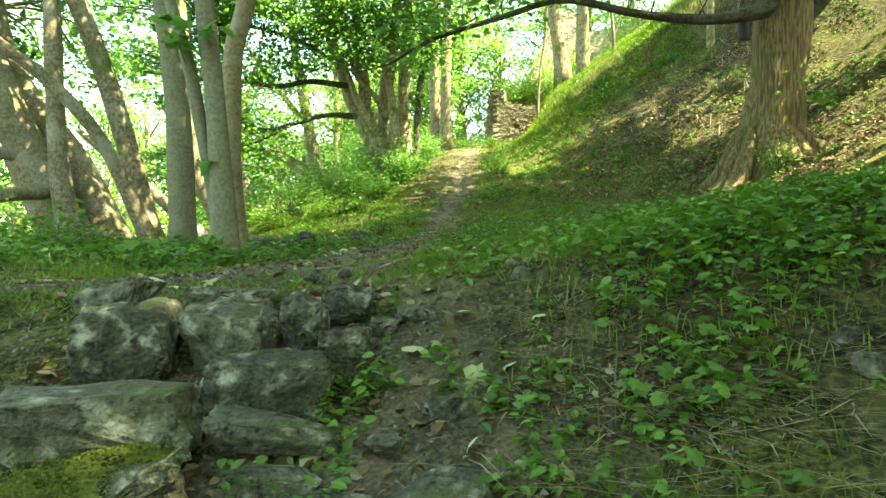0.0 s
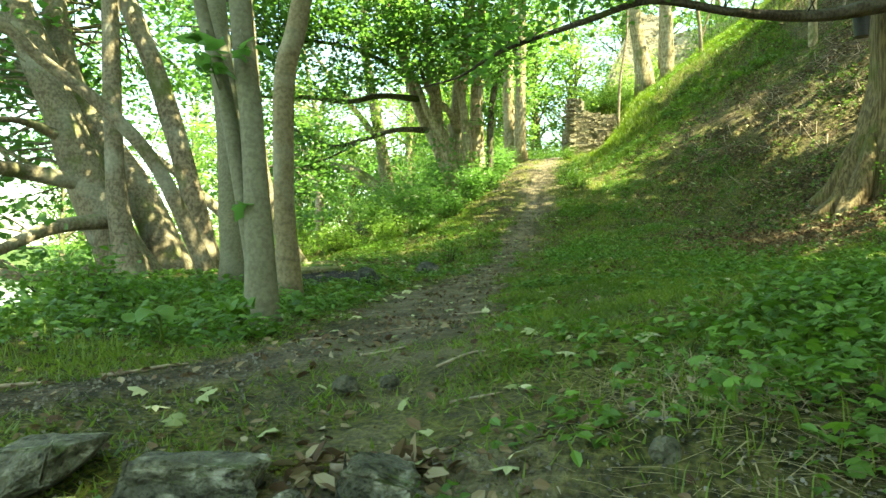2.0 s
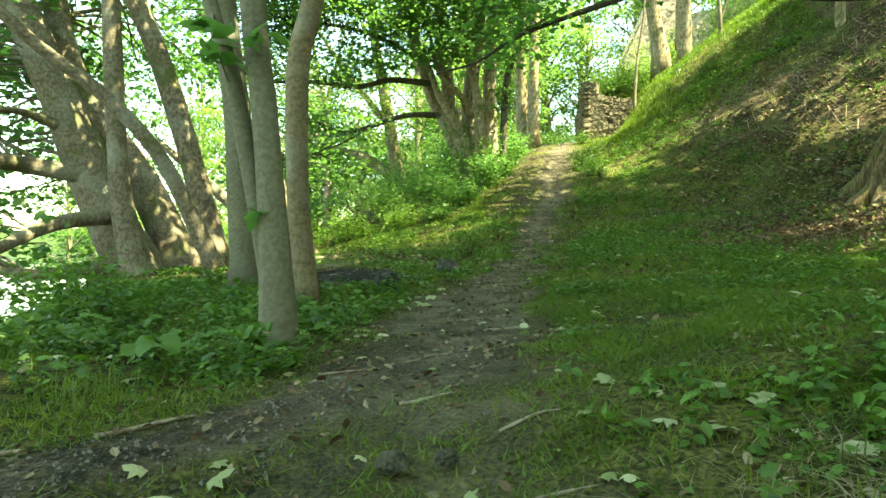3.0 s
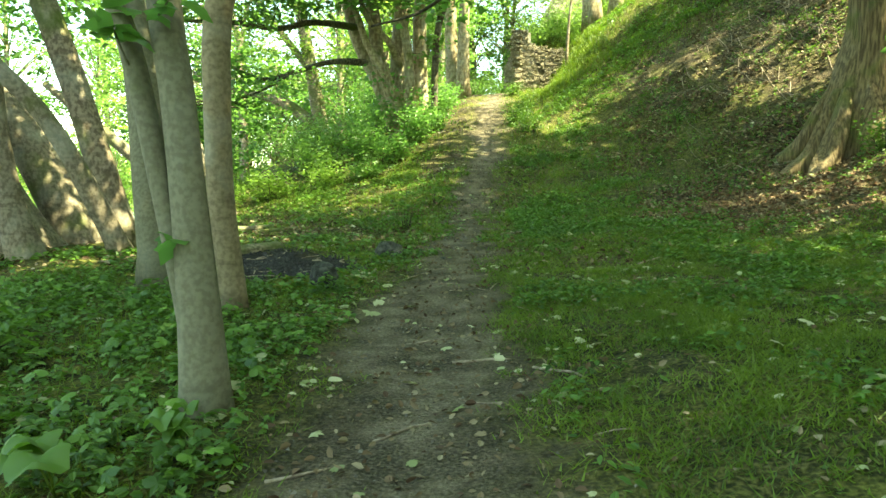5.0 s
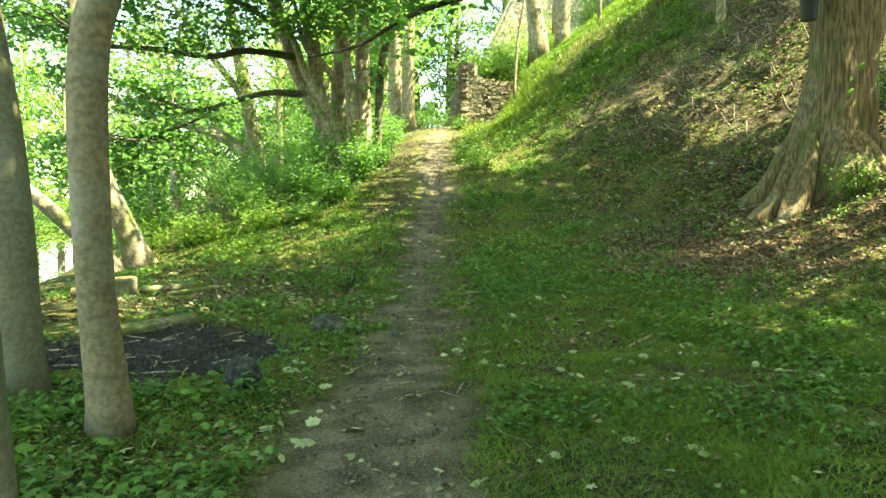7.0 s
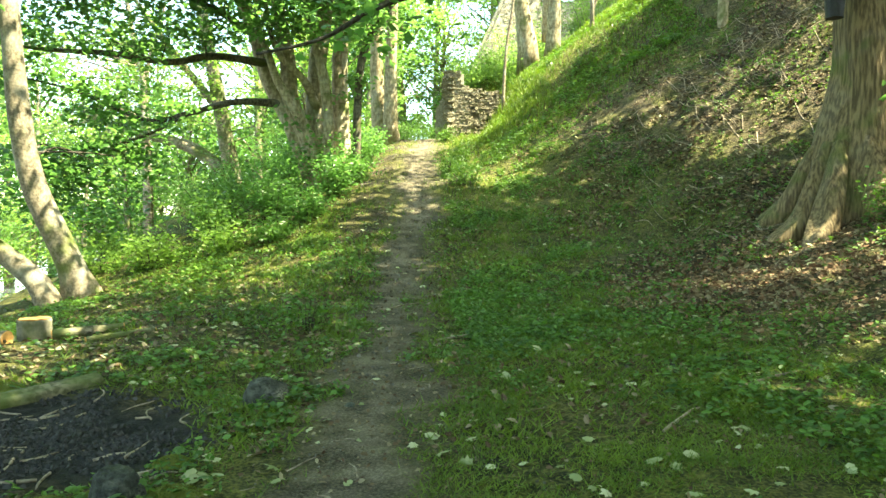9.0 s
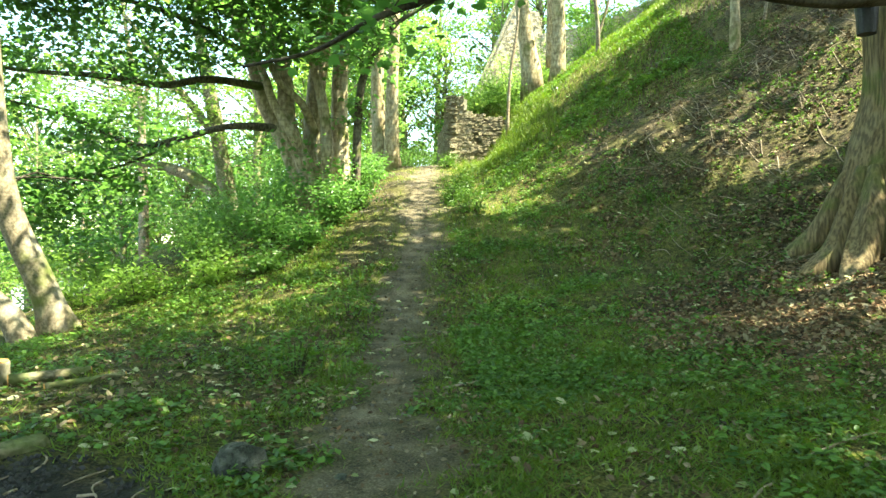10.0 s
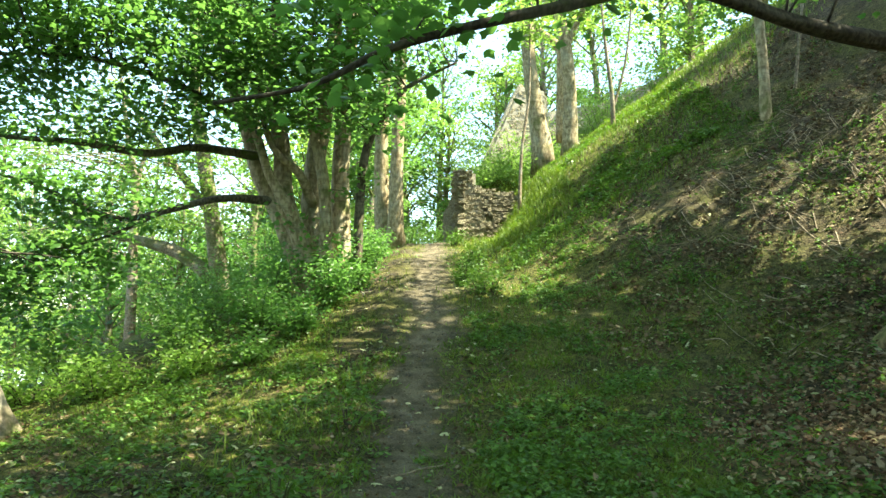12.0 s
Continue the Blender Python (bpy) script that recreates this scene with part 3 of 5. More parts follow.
tree("sycamore_tree", "great many-stemmed sycamore fanning up beside the path",
     [mirrored_top([(-1.95, 23.6, 3.7, .36), (-2.63, 23.6, 5.55, .33), (-3.25, 23.6, 6.83, .29), (-3.59, 23.55, 7.88, .25), (-3.95, 23.5, 8.91, .2)], 3, (-1, 0)),
      mirrored_top([(-1.72, 23.4, 3.7, .32), (-2.23, 23.4, 5.15, .30), (-2.68, 23.4, 6.2, .27), (-2.77, 23.4, 7.4, .25), (-3.03, 23.35, 8.88, .2)], 3),
      mirrored_top([(-1.80, 23.75, 3.8, .35), (-2.04, 23.8, 5.97, .32), (-2.0, 23.8, 7.36, .29), (-1.84, 23.7, 8.44, .26), (-1.6, 23.5, 10.2, .2)], 3),
      mirrored_top([(-1.30, 24.2, 4.0, .31), (-1.41, 24.2, 6.05, .29), (-1.42, 24.2, 7.32, .26), (-1.34, 24.1, 8.58, .23), (-1.2, 23.9, 10.4, .18)], 3),
      mirrored_top([(-1.6, 23.2, 3.9, .20), (-1.66, 23.1, 5.2, .18), (-1.74, 23.0, 6.6, .16), (-2.1, 22.9, 8.2, .12)], 2),
      [(-2.30, 23.3, 5.4, .17), (-2.56, 23.0, 5.98, .15), (-2.99, 23.0, 6.71, .13), (-3.3, 23.0, 7.58, .11), (-3.9, 22.9, 8.6, .07)],
      [(-2.02, 23.6, 6.1, .15), (-2.30, 23.1, 6.72, .12), (-2.84, 23.0, 7.22, .10), (-3.13, 23.0, 7.87, .09), (-3.3, 22.9, 9.0, .05)],
      [(-.95, 23.2, 4.2, .14), (-.8, 22.84, 7.1, .12), (-.23, 22.64, 8.28, .095), (.28, 22.52, 8.8, .065), (1.3, 22.3, 9.3, .03)],
      [(-2.9, 23.5, 6.15, .14), (-3.99, 22.92, 6.08, .10), (-5.0, 22.44, 5.7, .085), (-5.81, 21.96, 5.4, .07), (-6.55, 21.48, 5.64, .055), (-7.22, 21.0, 5.93, .04), (-8.6, 20.4, 6.2, .02)],
      [(-3.2, 23.5, 7.2, .14), (-4.5, 22.72, 7.18, .11), (-5.42, 22.04, 6.85, .095), (-6.49, 21.36, 6.86, .08), (-7.9, 20.68, 6.77, .05), (-9.4, 20.0, 6.9, .025)],
      [(-3.5, 23.4, 7.9, .11), (-5.0, 22.2, 8.5, .08), (-6.6, 21.2, 8.6, .055), (-8.6, 20.4, 8.2, .025)],
      [(-5.0, 22.44, 5.7, .05), (-6.0, 21.4, 4.9, .035), (-7.2, 20.8, 4.5, .02)]],
     TAN, [(-2.2, 22.2, 10.4, 3.2, 2.6, 1.8), (-5.6, 21.6, 8.9, 3.0, 2.0, 1.2), (-.6, 22.6, 12, 3, 3, 2), (-5.8, 21.2, 5.5, 2.0, 1.2, .35), (-7.4, 20.6, 5.9, 1.8, 1.2, .4), (-6.6, 20.9, 4.3, 1.7, 1.0, .8), (-8.2, 20.6, 4.0, 1.6, 1.2, .9), (-8.6, 21.0, 7.9, 1.8, 1.4, .8), (-5.0, 21.6, 7.6, 1.8, 1.0, .6), (-7.4, 21.8, 3.0, 1.4, 1.0, .6),
           (-7.6, 20.4, 7.0, 2.4, 1.2, .4), (-4.5, 21.2, 9.3, 2.6, 1.2, .6), (-3.2, 21.6, 8.8, 1.8, .8, .5), (-.4, 21.8, 9.9, 1.8, .9, .7), (-6.8, 19.9, 9.4, 2.6, 1.2, 1.0), (-8.8, 20.4, 9.4, 2.0, 1.4, 1.2), (-5.6, 20.6, 10.6, 2.6, 1.4, 1.0), (-2.0, 22.6, 5.2, .8, .4, .9), (-1.0, 22.8, 6.6, .5, .3, .9), (-1.9, 21.7, 7.8, 1.6, .7, .5), (-3.6, 21.3, 7.9, 1.6, .8, .5), (-.6, 22.1, 8.0, 1.2, .6, .6), (-1.6, 22.4, 9.0, 1.4, .6, .8)],
     sprays=520, per=74, size=.125, seed=9, flare=.3, twig=DARK, bough=SHADED_BOUGH)
tree("bare_tree", "thin forked grey tree against the bright sky over the lake",
     [mirrored_top([(-11.77, 40, 3.6, .3), (-11.89, 40, 8.7, .22), (-11.98, 40, 10.38, .19), (-12.41, 40, 12.31, .14)], 3, (-.5, 0)),
      [(-11.9, 40, 9.6, .13), (-11.53, 40, 11.51, .10), (-11.05, 40, 12.91, .07), (-10.6, 40, 15, .03)]],
     PALE, [(-12, 40, 15, 2.4, 2, 1.2), (-13.6, 39.5, 9.5, 1.8, 1.2, .8), (-10.4, 39.5, 7.5, 1.8, 1.2, .9), (-15, 39, 7.5, 2.4, 1.6, 1.4), (-17, 39, 11, 2.6, 1.6, 1.4)], leaf=LIGHT_LEAF, sprays=80, per=50, size=.15, shape=OVAL, seed=31, flare=.2)
tree("sycamore_tree", "pair of pale straight trunks at the path's edge",
     [mirrored_top([(-.2, 29.39, 6.0, .38), (-.37, 29.12, 8.37, .279), (-.32, 28.78, 11.14, .241), (-.18, 28.42, 13.9, .204)], 4),
      mirrored_top([(.12, 28.86, 5.95, .34), (.12, 28.58, 8.25, .254), (.18, 28.24, 10.96, .227), (.26, 27.9, 13.66, .182)], 4, (.5, 0))],
     TAN, [(-.5, 28.5, 15.5, 4, 4, 2.6), (-1.8, 28.5, 10, 1.6, 1.5, 1.5)], sprays=80, per=60, size=.16, shape=OVAL, seed=10, flare=.3)
tree("willow_tree", "mossy old willow with a low crooked limb above the lake",
     [mirrored_top([(-5.92, 32.2, 4.0, .45), (-6.26, 31.98, 6.41, .344), (-6.67, 31.7, 9.02, .304), (-7.06, 31.39, 11.84, .223)], 4),
      [(-6.1, 32.16, 4.8, .32), (-7.46, 32.18, 5.8, .284), (-8.67, 32.25, 6.2, .223), (-10.29, 32.37, 6.59, .142), (-12, 32.3, 7.4, .07)],
      [(-6.4, 31.9, 7.2, .2), (-8.2, 31.6, 9.6, .14), (-9.6, 31.4, 11.6, .08)]],
     MOSSY, [(-7, 31.5, 14, 4, 4, 2.5), (-10, 31.5, 9.5, 2.6, 2.5, 2), (-9, 31, 7.2, 2.6, 1.6, 1.0), (-7.4, 30.8, 8.8, 2.2, 1.6, 1.4), (-11.5, 31, 5.6, 2.4, 1.6, 1.0), (-4.6, 31, 7.2, 1.4, 1.2, 1.4)], leaf=LIGHT_LEAF, sprays=170, per=60, size=.16, shape=OVAL, seed=11, flare=.3)
# the great maple on the bank, its long bough over the glade
# Its limbs take the near-black twig bark, much darker than the trunk.
great_maple = tree("maple_tree", "huge old maple with a fluted root flare and long low bough",
     [mirrored_top([(7.2, 15.1, 2.35, .78), (7.3, 15.15, 3.1, .74), (7.42, 15.2, 3.95, .68), (7.55, 15.2, 4.9, .61), (7.62, 15.2, 5.62, .585), (7.71, 15.2, 7.16, .58), (7.84, 15.2, 8.31, .5)], 4, (.5, 0)),
      [(7.48, 15.0, 7.02, .25), (6.76, 14.66, 6.68, .16), (5.63, 14.31, 6.41, .11), (4.08, 13.97, 6.4, .085), (2.49, 13.63, 6.57, .07), (1.19, 13.29, 6.11, .054), (-.26, 12.94, 5.53, .036), (-1.0, 12.6, 5.0, .022), (-1.7, 12.4, 4.75, .015)],
      [(7.9, 15.2, 6.4, .2), (8.48, 15.2, 7.03, .167), (9.2, 15.2, 7.7, .12), (10.8, 15, 8.6, .06)],
      [(7.7, 15.0, 8.2, .2), (6.2, 12.5, 9.8, .14), (4.2, 9.6, 10.8, .09), (2.4, 7, 11.3, .05)],
      [(2.49, 13.63, 6.57, .05), (1.6, 13.0, 6.9, .035), (.4, 12.4, 7.0, .02)]],
     # Most of the high crowns are unseen foliage, added to shade the ground.
     MAPLE, [(6, 13.5, 12, 5, 4.5, 1.8), (1.6, 13.2, 6.9, 2.0, .9, .4), (1.2, 13.2, 6.5, 1.6, .8, .3), (-.4, 12.8, 5.7, 1.3, .7, .3), (-.8, 12.7, 5.5, 1.0, .6, .3), (4.6, 13.6, 7.4, 1.4, 1.0, .5), (4.8, 9, 11.0, 4.2, 3, 1.2), (5.2, 6.5, 10.8, 3.5, 2.6, 1.1), (3.5, 4.5, 10.6, 3.5, 2.5, 1.2), (.4, 12.4, 11.5, 3.4, 2.4, 1.0), (1.0, 3.6, 10.2, 3, 2.4, 1.0), (.6, 7.4, 10.6, 3, 2.6, 1.0), (11.2, 15.6, 10.8, 2.2, 1.6, .9), (5.2, 20.0, 12.8, 2.2, 1.6, .8), (11.6, 12.9, 11.3, 2.0, 1.4, .8), (10.0, 13.4, 9.0, 1.2, 1.0, .6), (3.2, 2.6, 8.4, 2.6, 2.2, .8), (2.2, .6, 8.8, 2.5, 2.2, .8), (3.4, 12.2, 11.8, 3, 2.4, 1.0), (-1.5, 15.6, 11.6, 3.2, 2.6, 1.1), (10, 14.5, 9.8, 2.5, 2.5, 1.0), (1.2, 18.5, 12.6, 2.8, 2.4, 1.0), (.5, 14.5, 12.4, 3.2, 2.4, 1.0), (8.15, 14.5, 5.0, .5, .3, .4)],
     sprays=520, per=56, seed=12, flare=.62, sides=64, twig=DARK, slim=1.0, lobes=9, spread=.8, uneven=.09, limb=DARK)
for k, (a, reach, q) in enumerate([(186, 1.35, .20), (212, 1.25, .21), (258, 1.2, .19), (280, 1.2, .22), (300, 1.15, .2), (330, 1.2, .22), (150, 1.2, .22), (20, 1.1, .2)]):
    way = (math.cos(radians(a)), math.sin(radians(a)))
    at = [(7.27 + way[0] * d, 15.13 + way[1] * d) for d in (.42, .66, .92, reach, reach + .3)]
    foot = [height(*p) for p in at]
    drop = (1.15, .55, .12, -.08, -.22)
    size = (.12, q, q * 1.05, q * .85, q * .4)
    mesh_object("root", *tube(spline([(x, y, min(z + d, 4.3), s) for (x, y), z, d, s in zip(at, foot, drop, size)], 5), 12, .16, k * 1.3), MAPLE, great_maple, smooth=True)
# a hollow between the roots
foot = great_maple.children[0].data
hole = Vector((7.2 + .95 * math.cos(radians(235)), 15.1 + .95 * math.sin(radians(235)), 2.55))
for vert in foot.vertices:
    near = math.exp(-((vert.co.x - hole.x) ** 2 + (vert.co.y - hole.y) ** 2) / .08 - ((vert.co.z - hole.z) / .32) ** 2)
    vert.co += Vector((7.2 - hole.x, 15.1 - hole.y, 0)) * .62 * near
foot.update()
# trees along the top of the bank
tree("sycamore_tree", "pale sunlit trunk rooted at the top of the bank",
     [mirrored_top([(5.67, 31.4, 9.64, .485), (5.28, 31.19, 11.63, .338), (5.03, 30.96, 13.73, .295), (4.88, 30.66, 16.24, .253)], 4)],
     TAN, [(4.8, 33.5, 19, 3.4, 3, 2.2)], leaf=LIGHT_LEAF, sprays=54, per=60, size=.18, shape=OVAL, seed=13, flare=.4)
tree("sycamore_tree", "forked pale trunk at the top of the bank",
     [mirrored_top([(6.35, 30.31, 9.5, .324), (6.31, 30.04, 11.9, .284), (6.07, 29.84, 13.71, .24), (5.7, 29.75, 14.91, .182)], 3, (-.6, 0)),
      mirrored_top([(6.62, 32.19, 10.4, .285), (6.57, 31.84, 13.5, .263), (6.35, 31.78, 14.16, .198), (5.57, 31.78, 14.81, .132)], 2, (-1, 0)),
      [(6.15, 29.88, 13.2, .15), (6.9, 29.7, 15, .1), (7.4, 29.6, 17, .05)]],
     TAN, [(7.2, 34, 19, 3.4, 3, 2.0), (9.5, 33.5, 16.5, 2.5, 2.5, 1.2)], leaf=LIGHT_LEAF, sprays=58, per=60, size=.18, shape=OVAL, seed=14, flare=.3)
tree("young_tree", "slim pale young tree on the raked bank",
     [mirrored_top([(9.1, 22.75, 7.95, .17), (9.08, 22.7, 9.78, .144), (8.95, 22.6, 11.49, .129)], 4)],
     TAN, [(9.2, 21.8, 15.4, 3.0, 2.6, 1.4)], leaf=LIGHT_LEAF, sprays=42, per=60, size=.16, shape=OVAL, seed=15, flare=.3)
tree("young_tree", "thin forked sapling in sunlit grass on the bank",
     [[(7.2, 28.2, 9.5, .1), (7.1, 28, 10.81, .085), (6.9, 27.9, 12.39, .06), (6.7, 27.8, 14.6, .03)],
      [(7.15, 28.1, 10.3, .06), (7.6, 28, 12, .045), (7.9, 27.9, 14.5, .025)]],
     PALE, [(6.9, 29, 15.2, 1.5, 1.3, 1.2)], leaf=LIGHT_LEAF, sprays=26, per=60, size=.16, shape=OVAL, seed=16, flare=.2)
tree("young_tree", "thin bent sapling on the bank near the ruin",
     [[(3.9, 27.6, 6.9, .07), (4.0, 27.6, 8.8, .055), (4.25, 27.6, 10.6, .05), (4.3, 27.6, 13, .03)]],
     PALE, [(4.3, 27.6, 13.4, 1.3, 1.3, 1.2)], leaf=LIGHT_LEAF, sprays=16, per=60, size=.16, shape=OVAL, seed=17, flare=.2)
tree("young_tree", "thin double sapling beside the slim tree on the bank",
     [[(9.9, 22.9, 8.4, .06), (10.1, 22.9, 9.8, .05), (10.3, 22.8, 11.5, .035)]], PALE, [(10.4, 22.8, 12.6, 1.2, 1.2, 1)],
     leaf=LIGHT_LEAF, sprays=12, per=50, size=.16, shape=OVAL, seed=18, flare=.2)


# ---- woods all round ----
def wood_tree(kind, leafy, tall, wide, seed, leaf, light=.2, low=.12, clump=.58):
    """One tree of the woods, standing at the origin of the scene, to be copied."""
    r = np.random.default_rng(seed)
    thing = base("woodland_tree", 0, 0, 0, kind, "tree", "woods by the lake")
    lean = r.uniform(-.8, .8, 2)
    trunk = spline([(0, 0, -.8, .26), (lean[0] * .2, lean[1] * .2, tall * .3, .2), (lean[0], lean[1], tall * .65, .13), (lean[0] * 1.4, lean[1] * 1.2, tall, .03)], 5)
    v, f = tube(trunk, 9, .06, seed, .4)
    mesh_object("trunk", v, f, MOSSY if seed % 2 else PALE, thing, smooth=True)
    wood, cs, ns = [], [], []
    for k in range(leafy):
        h = tall * r.uniform(low, 1.0)
        s = trunk[int(np.argmin(np.abs(trunk[:, 2] - h * .8)))]
        a = r.uniform(0, 2 * np.pi)
        reach = wide * r.uniform(.35, 1) * (1.05 - .55 * abs(h / tall - .5))
        e = np.array([s[0] + reach * np.cos(a), s[1] + reach * np.sin(a), h + r.uniform(-.3, .6)])
        m1 = s[:3] * .5 + e * .5 + np.array([0, 0, .2 * reach]) + r.normal(0, .12, 3)
        wood.append(tube(spline([(*s[:3], min(.07, s[3] * .6)), (*m1, .035), (*e, .008)], 3), 4))
        n = r.integers(90, 150)
        t = r.uniform(0, 1, n) ** .5
        off = r.normal(size=(n, 3)) * np.array([clump, clump, .24])
        off[:, 2] -= .15 * np.hypot(off[:, 0], off[:, 1])
        cs.append(e * t[:, None] + m1 * (1 - t[:, None]) + off)
        ns.append(r.normal(size=(n, 3)) * .5 + np.array([0, 0, 1]))
    v, f = joined(wood)
    tagged(mesh_object("branchwork", v, f, MOSSY, thing, smooth=True), kind="stuff")
    cs, ns = np.vstack(cs), np.vstack(ns)
    v, f = scatter(cs, ns, r.uniform(.6, 1.3, len(cs)) * light, ROUGH)
    mesh_object("crown", v, f, leaf, thing, "green leaves")
    return thing


KINDS = [wood_tree("leafy woodland tree above the lake shore", 35, 11, 3.4, 21, MID_LEAF),
         wood_tree("bright leafy tree with bare lower trunk", 31, 13, 3.2, 22, LIGHT_LEAF),
         wood_tree("tall broad woodland tree with layered foliage", 41, 15, 4.4, 23, LEAF, .21),
         wood_tree("pale-leaved tree leaning to the light", 30, 10, 3.0, 24, LIGHT_LEAF),
         # The last two kinds are mostly out of view, added to shade glade and bank.
         wood_tree("tall bare-stemmed tree with a high crown, added out of view for shade", 32, 14, 4.2, 25, LEAF, .23, .68, .42),
         wood_tree("tall thinly leaved tree added on the hilltop for dappled shade", 40, 14, 4.4, 26, MID_LEAF, .23, .6, .42)]


def woods(spots):
    r = random.Random(5)
    for k, (x, y, grow) in enumerate(spots):
        m = Matrix.Translation((x, y, height(x, y))) @ pose(0, 0, 0, 0, 0, r.uniform(0, 360)) @ Matrix.Diagonal((grow, grow, grow * r.uniform(.9, 1.1), 1))
        if k < len(KINDS):
            KINDS[k].matrix_basis = m
        else:
            c = copy_thing(KINDS[k % 4 if k < TALL_FROM else 4 if x < 11 else 5], m)
            c.matrix_basis = m


r = random.Random(11)
spots = [(-7, 53, 1.0), (2, 60, 1.2), (-2, 57, 1.1), (-30, 62, .8), (6.8, 6.2, .9), (22, 24.5, 1.0)]
spots += [(-14, 44, .95), (-20, 52, 1.05), (-10.5, 41, .9), (-27, 60, 1.2), (-22, 70, 1.2), (-33, 52, 1.1), (-16, 57, 1.1), (-12, 50, 1.0), (-40, 56, 1.2), (-9, 66, 1.2), (-18, 38, .6), (-24, 47, .8), (-6.5, 41, 1.0), (-3.5, 36, .9), (-3.2, 44, 1.1), (-36, 60, .9), (-25, 76, 1.0), (-12, 72, 1.1), (-1, 52, 1.2), (-8, 48, 1.0)]
spots += [(1.2, 56, 1.1), (4.5, 56, 1.0), (9, 60, 1.2), (12, 55, 1.1), (5, 66, 1.2), (-5, 60, 1.2), (14, 49, 1.0), (18, 44, 1.0), (19, 38, .9), (23, 32, 1.0), (23, 38, 1.1), (25, 27, 1.0), (20, 52, 1.2), (26, 46, 1.2)]
spots += [(-2, 66, 1.3), (-9, 60, 1.1), (14, 64, 1.3), (-17, 68, 1.0), (0, 46, .7), (8, 50, .8), (-4.5, 68, 1.4), (25, 56, 1.3), (-28, 44, .9)]
spots += [(-14, 66, 1.5), (-19, 63, 1.4), (-25, 68, 1.6), (-31, 72, 1.7), (-38, 74, 1.7), (-46, 72, 1.8), (-12, 82, 1.7), (-21, 84, 1.8), (-31, 88, 1.9), (-43, 88, 1.9), (-53, 78, 1.8)]
# unseen trees behind and beside the start, added for their shade
spots += [(8, 3, 1.1), (7, -3, 1.1), (3, -6, 1.0), (13, 1, 1.2), (-3, -6, 1.0), (0, -12, 1.2), (-8, -6, .9), (7, -10, 1.2), (13, -6, 1.2)]
TALL_FROM = len(spots)
# tall trees, mostly out of view, added to shade the ground below
spots += [(5.6, .4, .95), (7.8, -.6, .9), (8.8, 1.6, .95), (4.6, -3.4, .95), (13.5, 15, 1.0), (13, 11, 1.0), (9.4, 8.6, 1.0), (10.4, 8.6, .95), (20, 20, 1.0), (9, 4.5, 1.0), (21, 35, 1.0)]
woods(spots)


# ---- ruined walls ----
def stone_block(seed):
    r = random.Random(seed)
    bm = bmesh.new()
    bmesh.ops.create_cube(bm, size=1)
    for v in bm.verts:
        v.co += Vector((r.uniform(-.08, .08), r.uniform(-.08, .08), r.uniform(-.08, .08)))
    bmesh.ops.bevel(bm, geom=bm.edges[:], offset=.09, segments=1, affect="EDGES")
    me = bpy.data.meshes.new("stone")
    bm.to_mesh(me)
    bm.free()
    me.materials.append(WALLSTONE)
    return me


BLOCKS = [stone_block(s) for s in range(6)]


def box_mesh(lo, hi):
    (x0, y0, z0), (x1, y1, z1) = lo, hi
    v = [(x, y, z) for x in (x0, x1) for y in (y0, y1) for z in (z0, z1)]
    return np.array(v, float), np.array([[0, 1, 3], [0, 3, 2], [4, 6, 7], [4, 7, 5], [0, 4, 5], [0, 5, 1], [2, 3, 7], [2, 7, 6], [0, 2, 6], [0, 6, 4], [1, 5, 7], [1, 7, 3]])


def rubble_face(parent, start, along, out, length, bottom, top, course, seed, limit=300):
    """Rough courses of stones standing proud of a wall's core; top and bottom are functions of the distance along it."""
    r = random.Random(seed)
    along, out = Vector(along).normalized(), Vector(out).normalized()
    turn = Matrix((along, out, Vector((0, 0, 1)))).transposed().to_4x4()
    z, made, rest = min(bottom(0), bottom(length)), 0, []
    crest = max(top(length * k / 20) for k in range(21))
    while z < crest:
        h = course * r.uniform(.7, 1.3)
        s = r.uniform(-.15, 0)
        while s < length:
            w = course * r.uniform(.8, 1.9)
            mid = s + w / 2
            if bottom(mid) - course < z and z + h * .6 < top(mid) and r.random() > .05:
                hs = h * r.uniform(.7, 1.08)
                p = Vector(start) + along * mid + out * r.uniform(-.155, -.115)
                m = Matrix.Translation((p.x, p.y, z + h / 2 + r.uniform(-.25, .25) * h)) @ turn @ pose(0, 0, 0, r.uniform(-5, 5), r.uniform(-8, 8), r.uniform(-6, 6)) @ Matrix.Diagonal((w * .97, .24, hs, 1))
                block = r.choice(BLOCKS)
                if made < limit:
                    ob = new("stone", block)
                    ob.parent = parent
                    ob.matrix_parent_inverse = Matrix.Translation(-parent.location)
                    ob.matrix_basis = m
                else:
                    rest.append((block, m))
                made += 1
            s += w
        z += h
    if rest:
        vs, fs = [], []
        for block, m in rest:
            k = len(vs)
            vs += [tuple(m @ v.co) for v in block.vertices]
            for p in block.polygons:
                i = list(p.vertices)
                fs += [[k + i[0], k + i[j], k + i[j + 1]] for j in range(1, len(i) - 1)]
        tagged(mesh_object("rubble", vs, fs, WALLSTONE, parent), kind="stuff")

# ---- lake and far shore ----
lake = mesh_object("lake", [(-900, -900, -2.1), (-8, -900, -2.1), (-8, 900, -2.1), (-900, 900, -2.1)], [[0, 1, 2, 3]], plain_material("lake_water", (.05, .06, .06), (.09, .10, .10), .5, .08, .5))
tagged(lake, "calm bright lake water below the trees", "water", kind="structure")


